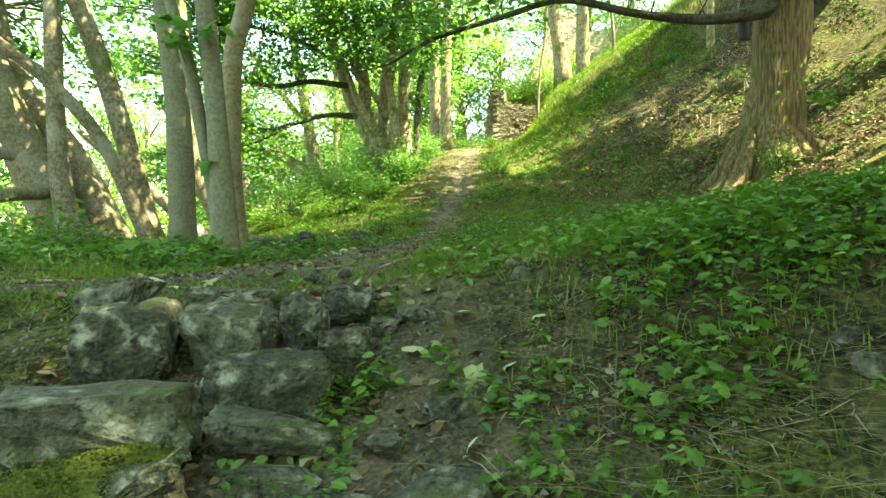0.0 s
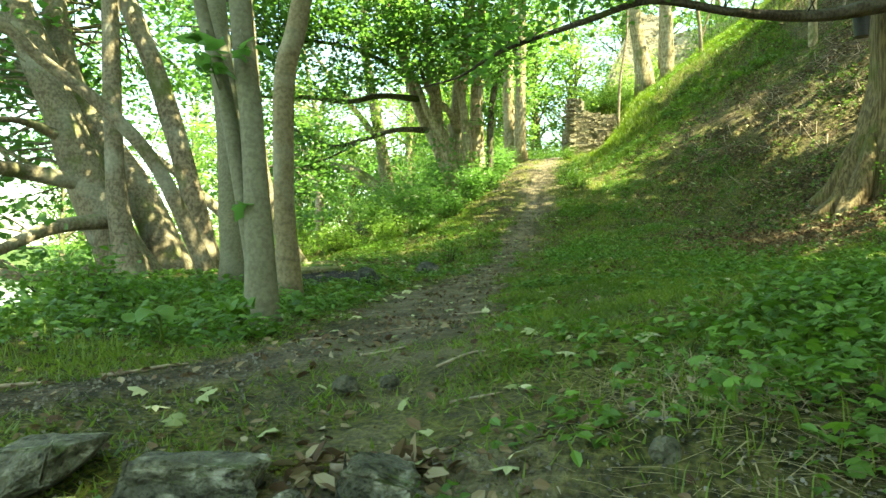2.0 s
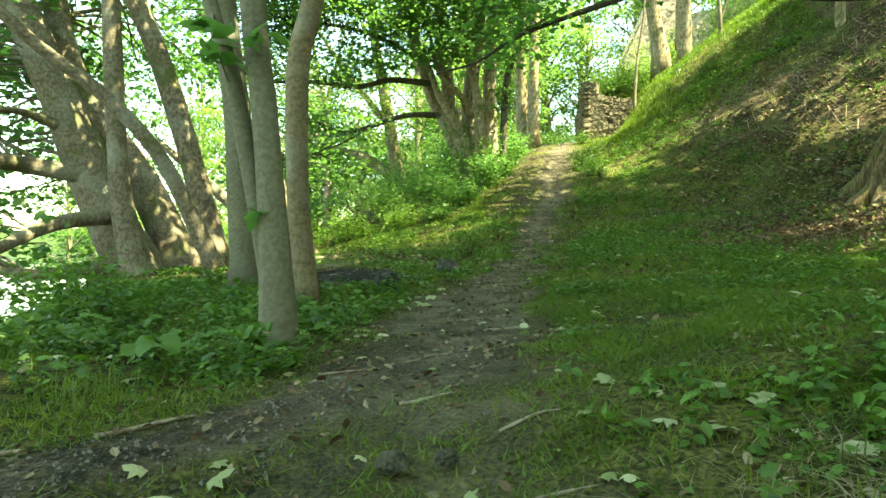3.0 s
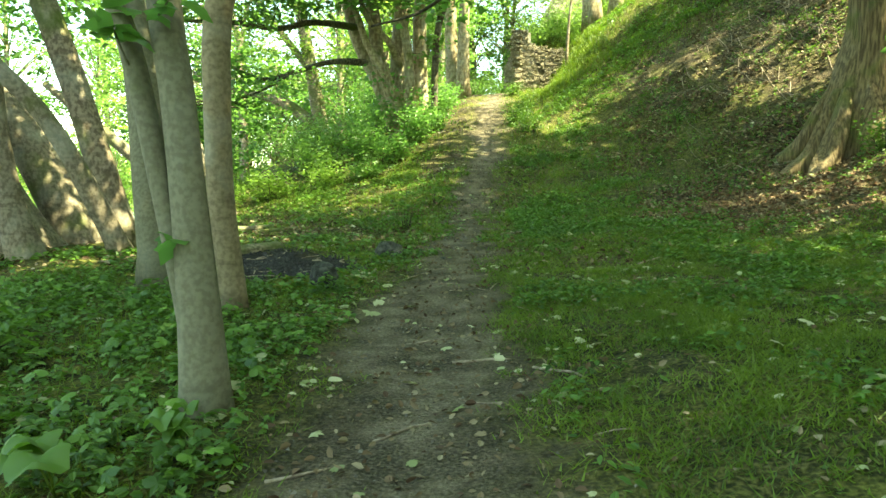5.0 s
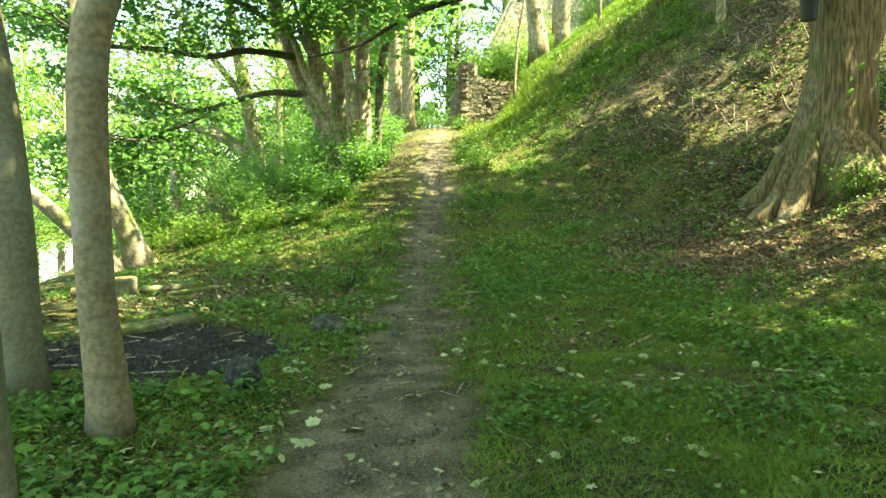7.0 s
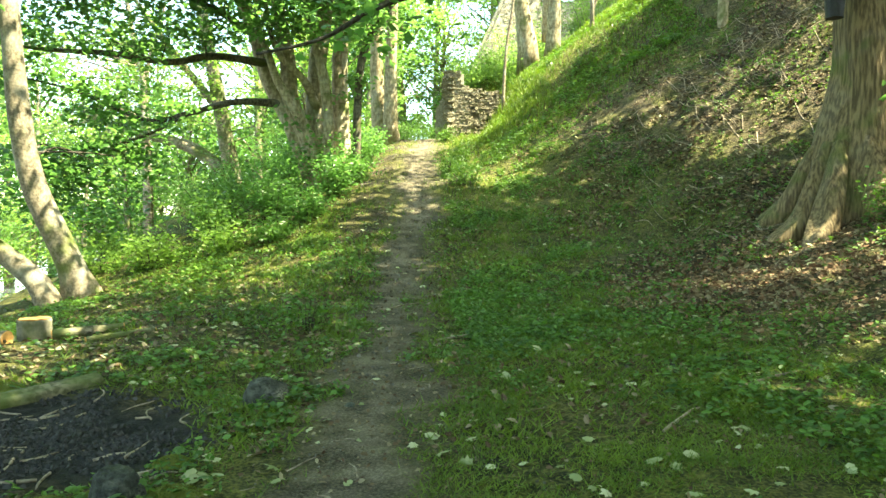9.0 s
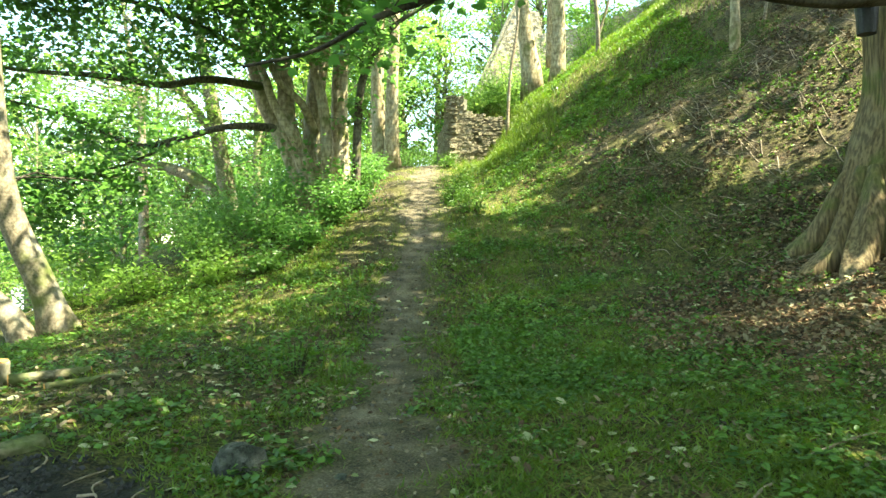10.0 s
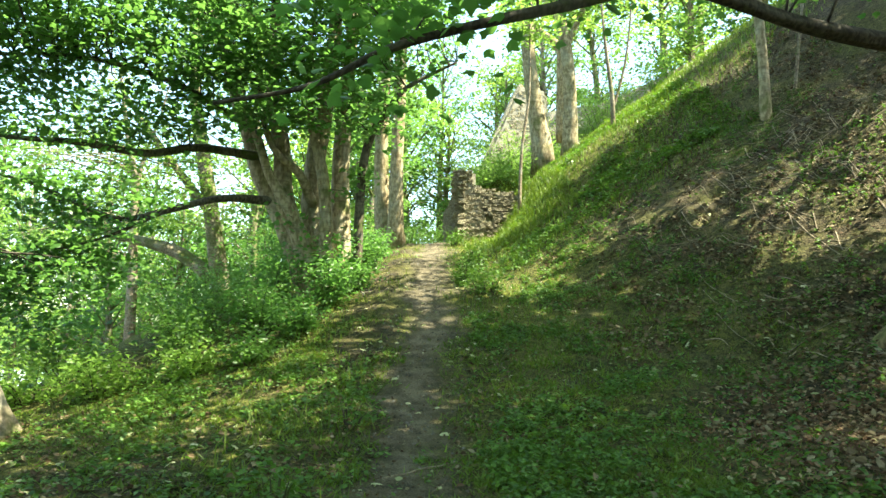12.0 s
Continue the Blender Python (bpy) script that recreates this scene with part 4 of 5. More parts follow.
def far_shore():
    a = np.radians(np.linspace(-115, 20, 110))
    vs = []
    for k, t in enumerate(a):
        far = 260
        h = 1 + 3 * float(bumps(k * 1.0, 0, 9, 31)) + 1.5 * float(bumps(k * 1.0, 0, 2.3, 32))
        for z in (-3, 1, max(2, 3 + h)):
            vs.append((math.sin(t) * far, math.cos(t) * far, z))
    n = len(a)
    f = [[i * 3 + j, (i + 1) * 3 + j, (i + 1) * 3 + j + 1, i * 3 + j + 1] for i in range(n - 1) for j in range(2)]
    ob = mesh_object("backdrop", vs, f, plain_material("far_woods", (.03, .06, .02), (.10, .15, .05), .3, .9))
    return tagged(ob, "low wooded shore far across the lake", "backdrop", kind="structure")


far_shore()

# ruined retaining wall beside the path: a return end and a long face along the path
wall = base("ruined_wall", 2.1, 28.9, 5.9, "crumbling rubble stone wall end beside the path, grass on top", "wall")
core = joined([box_mesh((2.2, 29.05, 5.4), (2.95, 33.5, 7.6)), box_mesh((2.2, 29.05, 7.6), (2.75, 30.2, 8.3)), box_mesh((2.9, 29.25, 5.6), (4.1, 29.9, 7.25))])
mesh_object("core", *core, MORTAR, wall, "lime mortar core")
rubble_face(wall, (2.12, 33.5, 0), (0, -1, 0), (-1, 0, 0), 4.5, lambda s: 5.8, lambda s: 7.7 + .75 * max(0, min(1, (s - 2.6) / 1.2)), .09, 1, 300)
rubble_face(wall, (2.08, 29.0, 0), (1, 0, 0), (0, -1, 0), 2.1, lambda s: 5.8, lambda s: 8.4 if s < .55 else 7.95 - .2 * (s - .55), .10, 2, 300)

# ruined gable standing on the terrace above
ruin = base("ruined_building", 6, 45, 11.2, "tall ruined stone gable with a raking broken edge", "ruin")
outline = [(5.4, 11.6), (6.0, 13.2), (7.7, 17.0), (8.0, 17.7), (9.4, 17.5), (9.6, 16.2), (13, 16.9), (16.6, 18.6), (19, 20), (19, 14)]
n = len(outline)
v = np.array([(x, y, z) for y in (45.6, 46.3) for x, z in outline])
f = [[0, i, i + 1] for i in range(1, n - 1)] + [[n, n + i + 1, n + i] for i in range(1, n - 1)]
f += [t for i in range(n) for t in ([i, i + n, (i + 1) % n], [(i + 1) % n, i + n, (i + 1) % n + n])]
mesh_object("wall", v, f, MORTAR, ruin)
mesh_object("coping", *tube(spline([(5.35, 45.9, 11.8, .2), (6.0, 45.9, 13.35, .2), (7.7, 45.9, 17.15, .2), (8.1, 45.9, 17.9, .2)], 6), 8, .1, 2), WALLSTONE, ruin, "pale coping along the raking edge")
rubble_face(ruin, (5.6, 45.58, 0), (1, 0, 0), (0, -1, 0), 12, lambda s: 12.6 + .3 * s, lambda s: np.interp(s + 5.6, [5.4, 6.0, 7.7, 8.0, 9.4, 9.6, 13, 17.2], [11.6, 13.2, 17, 17.7, 17.5, 16.2, 16.9, 18.6]), .19, 5, 300)


# ---- stones ----
def rock(name, x, y, z, sx, sy, sz, seed, label, mat=ROCK, turn=0.0, sink=.3, category="rock", group="", cuts=3, taper=0.0, worn=.18):
    """A weathered block: a cube cut finer, planed and roughened, resting in the soil."""
    rr = random.Random(seed)
    bm = bmesh.new()
    for k in range(22):
        p = Vector((rr.choice((-1, 1)), rr.choice((-1, 1)), rr.choice((-1, 1))))
        p = Vector((p.x * rr.uniform(.55, 1), p.y * rr.uniform(.55, 1), p.z * rr.uniform(.5, 1)))
        if k > 13:
            p[k % 3] *= rr.uniform(-.6, .6)
        bm.verts.new(p)
    hull = bmesh.ops.convex_hull(bm, input=bm.verts[:])
    bmesh.ops.delete(bm, geom=list({g for g in hull["geom_interior"] + hull["geom_unused"] if isinstance(g, bmesh.types.BMVert)}), context="VERTS")
    bmesh.ops.bevel(bm, geom=bm.edges[:], offset=.08, segments=1, affect="EDGES")
    bmesh.ops.triangulate(bm, faces=bm.faces[:])
    bmesh.ops.subdivide_edges(bm, edges=bm.edges[:], cuts=max(2, cuts - 1), use_grid_fill=True)
    shift = Vector((rr.uniform(0, 50), rr.uniform(0, 50), rr.uniform(0, 50)))
    for vert in bm.verts:
        p = vert.co
        p = p + p.normalized() * (.24 * noise.noise(p * 1.5 + shift) + .13 * noise.noise(p * 3.6 + shift) + .07 * noise.noise(p * 9 + shift))
        p = p.lerp(p.normalized() * 1.08, worn)
        thin = 1 - taper * (p.z + 1) / 2
        vert.co = Vector((p.x * thin * sx / 2, p.y * thin * sy / 2, p.z * sz / 2))
    me = bpy.data.meshes.new(name)
    bm.to_mesh(me)
    bm.free()
    me.materials.append(mat)
    ob = new(name, me)
    ob.matrix_basis = Matrix.Translation((x, y, z + sz * (.5 - sink))) @ pose(0, 0, 0, rr.uniform(-7, 7), rr.uniform(-7, 7), turn)
    return tagged(ob, label, category, group)


STEPS = "rough stone steps"
for seed, (x, y, sx, sy, sz, turn) in enumerate([
        (-1.01, 2.16, .34, .26, .30, 6), (-.70, 2.22, .31, .24, .26, -4), (-.47, 2.32, .19, .24, .24, 5), (-.33, 2.48, .18, .2, .16, -14),
        (-.32, 2.14, .18, .2, .2, 10), (-.52, 1.98, .38, .26, .22, 8), (-.93, 1.84, .58, .38, .2, 10), (-.45, 1.82, .36, .24, .12, 12),
        (-.78, 1.62, .3, .26, .16, 14)]):
    rock("step_stone", x, y, height(x, y), sx, sy, sz, 40 + seed, "weathered grey limestone block set as a rough step", turn=turn, sink=.35, group=STEPS, cuts=5)
for seed, (x, y, sx, sy, sz, turn) in enumerate([
        (-.42, 1.66, .22, .16, .08, 5), (-.02, 1.56, .28, .2, .12, -8), (-.3, 1.58, .26, .18, .08, 20), (-.8, 2.52, .36, .2, .14, 6), (-1.2, 2.55, .36, .28, .16, -12),
        (-.2, 2.3, .11, .12, .1, 0), (-.08, 2.36, .18, .14, .08, 8), (.02, 1.85, .12, .12, .08, 30), (-.15, 1.75, .14, .11, .06, 70)]):
    rock("flat_stone", x, y, height(x, y), sx, sy, sz, 70 + seed, "flat grey stone bedded in the earth steps", turn=turn, sink=.5, group=STEPS, cuts=4)
for seed, (x, y, sx, sy, sz, what) in enumerate([
        (-1.25, 10.05, .40, .3, .32, "dark mossy boulder at the path's edge"), (-1.72, 8.4, .32, .28, .38, "upright dark stone among ivy by the path"),
        (1.1, 1.82, .12, .1, .09, "small pale stone in the bank"), (1.07, 1.7, .13, .1, .09, "small pale stone in the bank"), (.29, 2.5, .08, .07, .07, "small grey stone in the grass"),
        (-.66, 3.38, .12, .08, .07, "grey stone lying on mossy earth"), (-.5, 3.42, .09, .07, .05, "grey stone lying on mossy earth"), (-.62, 9.9, .12, .1, .06, "flat stone in the path")]):
    rock("boulder" if sx > .2 else "stone", x, y, height(x, y), sx, sy, sz, 90 + seed, what, mat=DARKROCK if y > 5 else ROCK, turn=seed * 37, sink=.38, cuts=4, taper=.3, worn=.6)



def moss(x, y, z, wide, tall, seed, label="yellow-green moss cushion on the stone steps", group=STEPS):
    """A cushion of moss: a low uneven dome furred with tiny shoots."""
    r = np.random.default_rng(seed)
    a, q = r.uniform(0, 2 * np.pi, 3200), np.sqrt(r.uniform(0, 1, 3200)) * (1 + .2 * r.normal(size=3200))
    px, py = x + np.cos(a) * q * wide, y + np.sin(a) * q * wide * .7
    pz = relief(px, py) + z + tall * np.maximum(0, 1 - q ** 2) + .012 * bumps(px, py, .05, seed)
    n = r.normal(0, .6, (3200, 3)) + np.array([0, 0, 1])
    v, f = scatter(np.stack([px, py, pz], -1), n, r.uniform(.004, .009, 3200), ROUGH)
    ang = np.linspace(0, 2 * np.pi, 14, endpoint=False)
    rings = [np.stack([x + np.cos(ang) * wide * s, y + np.sin(ang) * wide * .7 * s, relief(x + np.cos(ang) * wide * s, y + np.sin(ang) * wide * .7 * s) + z + tall * (1 - s * s) - .012], -1) for s in (1.05, .8, .5, .2)]
    dome = np.vstack(rings)
    g = [[i * 14 + j, i * 14 + (j + 1) % 14, (i + 1) * 14 + (j + 1) % 14] for i in range(3) for j in range(14)]
    g += [[i * 14 + j, (i + 1) * 14 + (j + 1) % 14, (i + 1) * 14 + j] for i in range(3) for j in range(14)]
    return tagged(mesh_object("moss_cushion", *joined([(dome, np.array(g)), (v, f)]), MOSS), label, "moss", group)


for k, (x, y, w, up) in enumerate([(-.80, 1.62, .14, .135), (-.95, 1.57, .13, .12), (-.88, 1.84, .05, .15), (-1.05, 1.58, .1, .08), (-1.0, 2.62, .16, .005), (-.6, 2.66, .14, .005), (-.06, 1.5, .07, .03)]):
    moss(x, y, up - .03, w, .035, 300 + k)

for k, (x, y, w, tall) in enumerate([(-2.05, 8.38, .24, .10), (-1.78, 8.46, .26, .12), (-1.5, 8.5, .2, .09), (-3.1, 8.7, .22, .08), (-1.62, 8.95, .16, .07), (-3.3, 10.3, .26, .10)]):
    moss(x, y, -.02, w, tall, 320 + k, "mossy mound at the edge of the burnt patch", "mossy mounds by the old fire")

# ---- bucket hung on the great maple ----
bucket = base("bucket", 6.66, 14.8, 6.13, "black plastic bucket hung against the maple's bough", "bucket")
ring = [(0, .0, .10), (0, .0, .125), (0, .40, .155), (0, .42, .168), (0, .45, .168), (0, .45, .15), (0, .40, .145), (0, .04, .11)]
ang = np.linspace(0, 2 * np.pi, 24, endpoint=False)
v = np.vstack([[(6.66 + q * np.cos(a), 14.8 + q * np.sin(a), 6.13 + z) for a in ang] for _, z, q in ring] + [[(6.66, 14.8, 6.13)], [(6.66, 14.8, 6.17)]])
f = [[i * 24 + j, i * 24 + (j + 1) % 24, (i + 1) * 24 + (j + 1) % 24, (i + 1) * 24 + j] for i in range(7) for j in range(24)]
f = [t for q in f for t in ([q[0], q[1], q[2]], [q[0], q[2], q[3]])] + [[192, (j + 1) % 24, j] for j in range(24)] + [[193, 168 + j, 168 + (j + 1) % 24] for j in range(24)]
mesh_object("body", v, f, BLACK, bucket, smooth=False)
hoop = spline([(6.66 - .16, 14.8, 6.55, .006), (6.66 - .1, 14.8, 6.70, .006), (6.66, 14.8, 6.74, .006), (6.66 + .1, 14.8, 6.70, .006), (6.66 + .16, 14.8, 6.55, .006)], 5)
mesh_object("handle", *tube(hoop, 6), BLACK, bucket, "thin wire handle")


# ---- felled wood on the glade ----
def log(name, a, b, radius, label, mat=OLD, seed=1, part_label="pale fresh-cut end", uneven=.05, end_mat=CUTWOOD):
    """A cut length of wood with bark and bare ends."""
    a, b = np.array(a, float), np.array(b, float)
    thing = base(name, *a, label, "log")
    line = np.array([(*(a + (b - a) * t), radius) for t in np.linspace(0, 1, 14)])
    v, f = tube(line, 16, uneven, seed)
    mesh_object("bark", v, f, mat, thing, smooth=True)
    way = (b - a) / np.linalg.norm(b - a)
    for end, s in ((a, -1), (b, 1)):
        cap = np.array([(*(end + s * way * .0), radius * .93), (*(end + s * way * .012), radius * .93)])
        v, f = tube(cap, 16, .05, seed)
        mesh_object("cut_end", v, f, end_mat, thing, part_label)
    return thing


def on(x, y, up=0.0):
    return (x, y, height(x, y) + up)


stump = log("tree_stump", on(-4.25, 12.9, -.1), on(-4.25, 12.9, .24), .17, "fresh-cut low stump with orange wood in the grass", seed=3)
log("cut_log", on(-4.75, 12.6, .09), on(-4.35, 12.5, .09), .09, "short fresh-cut log lying by the stump", seed=4)
log("cut_log", on(-4.0, 12.75, .07), on(-3.35, 13.05, .05), .06, "mossy log lying by the stump", MOSSY, 5)
log("cut_log", on(-3.5, 12.4, .04), on(-2.9, 12.75, .04), .045, "mossy broken branch lying in the grass", MOSSY, 6)

log("mossy_log", on(-3.24, 9.97, .03), on(-2.67, 10.61, .02), .075, "rotting moss-covered log beyond the burnt patch", MOSSY, 8, "rotten mossy end", .22, MOSSY)
r = random.Random(3)


def stick(a, bend, radius, label, mat=TWIG, name="stick"):
    (x0, y0), (x1, y1) = a
    mid = ((x0 + x1) / 2 + bend, (y0 + y1) / 2 + bend)
    pts = [(x, y, float(relief(x, y)) + radius * .8 + dz, q) for (x, y), dz, q in (((x0, y0), 0, radius), (mid, .008, radius * .9), ((x1, y1), 0, radius * .45))]
    line = spline(pts, 4)
    line[:, 2] = relief(line[:, 0], line[:, 1]) + line[:, 3] * .7
    v, f = tube(line, 6, .1, r.random() * 9)
    ob = mesh_object(name, v, f, mat, smooth=True)
    return tagged(ob, label, "stick", "dead sticks")


for a, bend, q in [(((-.9, 4.95), (-.66, 5.1)), .03, .007), (((-.1, 5.9), (.12, 5.55)), .03, .01), (((-.55, 6.15), (-.2, 6.1)), .02, .01), (((-1.25, 4.55), (-1.02, 4.66)), -.02, .008),
                   (((-.25, 3.15), (-.08, 3.2)), .01, .006), (((-.5, 2.62), (-.2, 2.7)), .01, .015), (((-.75, 4.0), (-.55, 4.1)), .02, .008), (((-.6, 6.7), (-.85, 6.55)), .01, .008),
                   (((1.35, 8.9), (1.8, 9.3)), .05, .012), (((2.2, 9.6), (2.9, 9.9)), .06, .012), (((-.35, 3.62), (-.15, 3.7)), .02, .007), (((-1.75, 3.6), (-1.5, 3.85)), .05, .01),
                   (((-2.1, 3.25), (-1.85, 3.45)), .04, .01), (((.2, 11.8), (.9, 12.1)), .05, .012), (((-.4, 13.5), (.3, 13.9)), .04, .011)]:
    stick(a, bend, q, "short dead brown stick lying on the ground")
for k in range(190):
    x, y = (r.uniform(4.5, 10.5), r.uniform(13.5, 23)) if k % 3 else (r.gauss(8.6, 1.0), r.gauss(21.3, 1.0))
    a = r.uniform(-.6, .6) - 1.2
    n = r.uniform(.4, 1.6)
    stick(((x, y), (x + n * math.cos(a), y + n * math.sin(a))), r.uniform(-.3, .3), r.uniform(.005, .012), "dry bent twig lying on the bare bank")
for k in range(44):
    x, y = r.uniform(-3.7, -1.7), r.uniform(8.7, 10.2)
    a = r.uniform(0, 6.28)
    n = r.uniform(.08, .34)
    stick(((x, y), (x + n * math.cos(a), y + n * math.sin(a))), r.uniform(-.05, .05), r.uniform(.006, .012), "pale dry stick lying on the burnt patch")
for k in range(26):
    x, y = r.uniform(-1.3, .4), r.uniform(4.2, 12)
    a = r.uniform(0, 6.28)
    n = r.uniform(.08, .3)
    stick(((x, y), (x + n * math.cos(a), y + n * math.sin(a))), r.uniform(-.02, .02), r.uniform(.003, .007), "thin broken twig lying on the trodden path")

# ---- ground cover ----
def stuff(name, v, f, mat, label, category):
    ob = mesh_object(name, v, f, mat)
    return tagged(ob, label, category, kind="stuff")


def spread(count, x0, x1, y0, y1, keep):
    """Random places on the ground where keep(x, y), a share from 0 to 1, allows them."""
    x, y = rng.uniform(x0, x1, count), rng.uniform(y0, y1, count)
    ok = rng.random(count) < keep(x, y)
    x, y = x[ok], y[ok]
    return np.stack([x, y, relief(x, y)], -1)


def clear(x, y):
    """Keeps plants off trunks."""
    far = np.ones_like(x)
    for tx, ty, q in ((-1.72, 5.26, .16), (-2.33, 7.6, .2), (-3.22, 8.3, .25), (6.44, 13.2, 1.1), (-4.61, 10.65, .3), (-5.8, 10.8, .8)):
        far = far * (np.hypot(x - tx, y - ty) > q)
    return far


def lawn(x, y):
    tuft = np.clip(.62 + .75 * bumps(x, y, .55, 51) + .4 * bumps(x, y, .18, 52), .08, 1)
    return (1 - soil_share(x, y)) ** 1.5 * clear(x, y) * np.where(np.asarray(y) > 10, tuft * np.interp(x, [-3, -1, 1.5, 4], [.45, .8, .9, .5]), tuft)


def upright(p, length, width, lean=(.1, .75), rise=.85):
    """Bent blades rooted at p."""
    n = len(p)
    a = rng.uniform(0, 2 * np.pi, n)
    side = np.stack([np.cos(a), np.sin(a), np.zeros(n)], -1)
    bend = np.stack([-np.sin(a), np.cos(a), np.zeros(n)], -1) * rng.uniform(*lean, n)[:, None]
    L = (length * rng.uniform(.5, 1.3, n))[:, None]
    W = (width * rng.uniform(.7, 1.3, n))[:, None]
    up = np.array([0, 0, 1.])
    rows = [p - side * W, p + side * W, p + side * W * .7 + (up * rise * .65 + bend * .35) * L, p - side * W * .7 + (up * rise * .65 + bend * .35) * L, p + (up * rise + bend) * L]
    v = np.stack(rows, 1)
    f = (np.arange(n) * 5)[:, None, None] + np.array([[0, 1, 2], [0, 2, 3], [3, 2, 4]])[None]
    return v.reshape(-1, 3), f.reshape(-1, 3)


def spikes(p, length, width, lean=.6):
    """Short lawn blades, one sliver each."""
    n = len(p)
    a = rng.uniform(0, 2 * np.pi, n)
    side = np.stack([np.cos(a), np.sin(a), np.zeros(n)], -1) * (width * rng.uniform(.6, 1.4, n))[:, None]
    tip = np.stack([rng.normal(0, lean, n), rng.normal(0, lean, n), np.ones(n)], -1) * (length * rng.uniform(.4, 1.4, n))[:, None]
    v = np.stack([p - side, p + side, p + tip], 1).reshape(-1, 3)
    return v, np.arange(3 * n).reshape(-1, 3)


def sprigs(p, tall, leaf, count, shape=OVAL, tilt=.5):
    """Small plants: a few leaves held out round a stalk rooted at p."""
    n = len(p)
    h = (tall * rng.uniform(.4, 1.2, n))
    cs, ns, sp = [], [], []
    for k in range(count):
        a = rng.uniform(0, 2 * np.pi, n)
        t = (k + .6) / count
        cs.append(p + np.stack([np.cos(a) * leaf * .25, np.sin(a) * leaf * .25, h * t], -1))
        ns.append(np.stack([np.cos(a) * tilt, np.sin(a) * tilt, np.ones(n)], -1) + rng.normal(0, .22, (n, 3)))
        sp.append(a)
    c, nn = np.vstack(cs), np.vstack(ns)
    return scatter(c, nn, leaf * rng.uniform(.6, 1.25, len(c)), shape)


# short grass of the glade, longer and darker tufts at its edges
stuff("grass", *joined([
    spikes(spread(190000, -5, 5, 2.4, 9, lawn), .030, .0042, .9),
    spikes(spread(150000, -.3, 4.5, 2.8, 9, lawn), .034, .0042, 1.0),
    upright(spread(6000, -1, 5, 2.6, 9, lambda x, y: lawn(x, y) * np.clip(.1 + 1.2 * bumps(x, y, .4, 57), 0, 1)), .085, .0022, (.5, 1.4), .7),
    upright(spread(9000, .2, 6, 5, 13, lambda x, y: lawn(x, y) * np.clip(.1 + 1.2 * bumps(x, y, .35, 53), 0, 1)), .085, .004, (.4, 1.3), .6),
    spikes(spread(130000, -3.5, 5, 9, 14, lawn), .045, .008, 1.0),
    spikes(spread(70000, -6.5, 6, 13, 19, lawn), .065, .011, .9),
    upright(spread(34000, -5, 9, 17, 32, lawn), .11, .008),
    upright(spread(5000, -.2, 2.6, 1.1, 3.4, lambda x, y: np.clip((x - .1) * 2, 0, .5)), .085, .0022)]),
    GRASS, "short green grass of the woodland glade", "grass")
stuff("long_grass", *joined([
    upright(spread(9000, 1.5, 5, 24.5, 30, lambda x, y: np.clip((x - path_x(y) - .9), 0, 1)), .24, .009),
    upright(spread(26000, 7, 18, 24, 38, lambda x, y: np.clip((y - 24 - .1 * (x - 7)) / 3, 0, .8)), .2, .012),
    upright(spread(16000, 2.4, 9, 23, 33, lambda x, y: np.clip((x - path_x(y) - 1.2), 0, 1)), .15, .009),
    upright(spread(2600, -4.5, -1.9, 3.6, 8, lawn), .12, .003),
    upright(spread(1500, -2, -.5, 12, 22, lawn), .25, .006)]),
    GRASS, "long bending grass on banks and wall tops", "grass")
stuff("straw", *joined([upright(spread(9000, -.1, 2.8, .9, 3.4, lambda x, y: np.clip((x - .0) * 1.5, 0, .8)), .12, .0018, (.6, 1.4), .2),
    upright(spread(5200, .05, 2.8, .9, 3.0, lambda x, y: np.clip((x - .0) * 1.5, 0, .8)), .24, .0024, (.8, 1.5), .16)]), STRAW, "dry pale grass stalks on the bank", "dry grass")


def nettle_zone(x, y):
    u = x - path_x(y)
    patch = np.clip(.62 + .8 * bumps(x, y, .5, 41), .12, 1)
    patch = np.where(np.asarray(y) < 2.7, np.clip(.30 + 1.1 * bumps(x, y, .4, 41) + .5 * bumps(x, y, .15, 44), .05, 1), patch)
    return np.clip((u - .4) / .5, 0, 1) * patch * np.clip((5.4 - y) / 2.2, 0, 1)


def herb_zone(x, y):
    patch = np.clip(.25 + 1.1 * bumps(x, y, .9, 42) + .4 * bumps(x, y, .3, 43), 0, 1)
    return lawn(x, y) * patch


def ivy_zone(x, y):
    u = x - path_x(y)
    patch = np.clip(.5 + 1.0 * bumps(x, y, .45, 55) + .5 * bumps(x, y, .16, 56) + .35 * (-u - 1.6), .12, 1)
    return patch * np.clip((-u - .62) / .25, 0, 1) * np.clip((9.2 - y) / 1.4, 0, 1) * np.clip((y - 3.9) / .8, 0, 1) * clear(x, y) * (np.hypot((x + 2.6) / 1.0, (y - 9.4) / .9) > 1)


def on_ground(x, y):
    return (x, y, float(relief(x, y)))


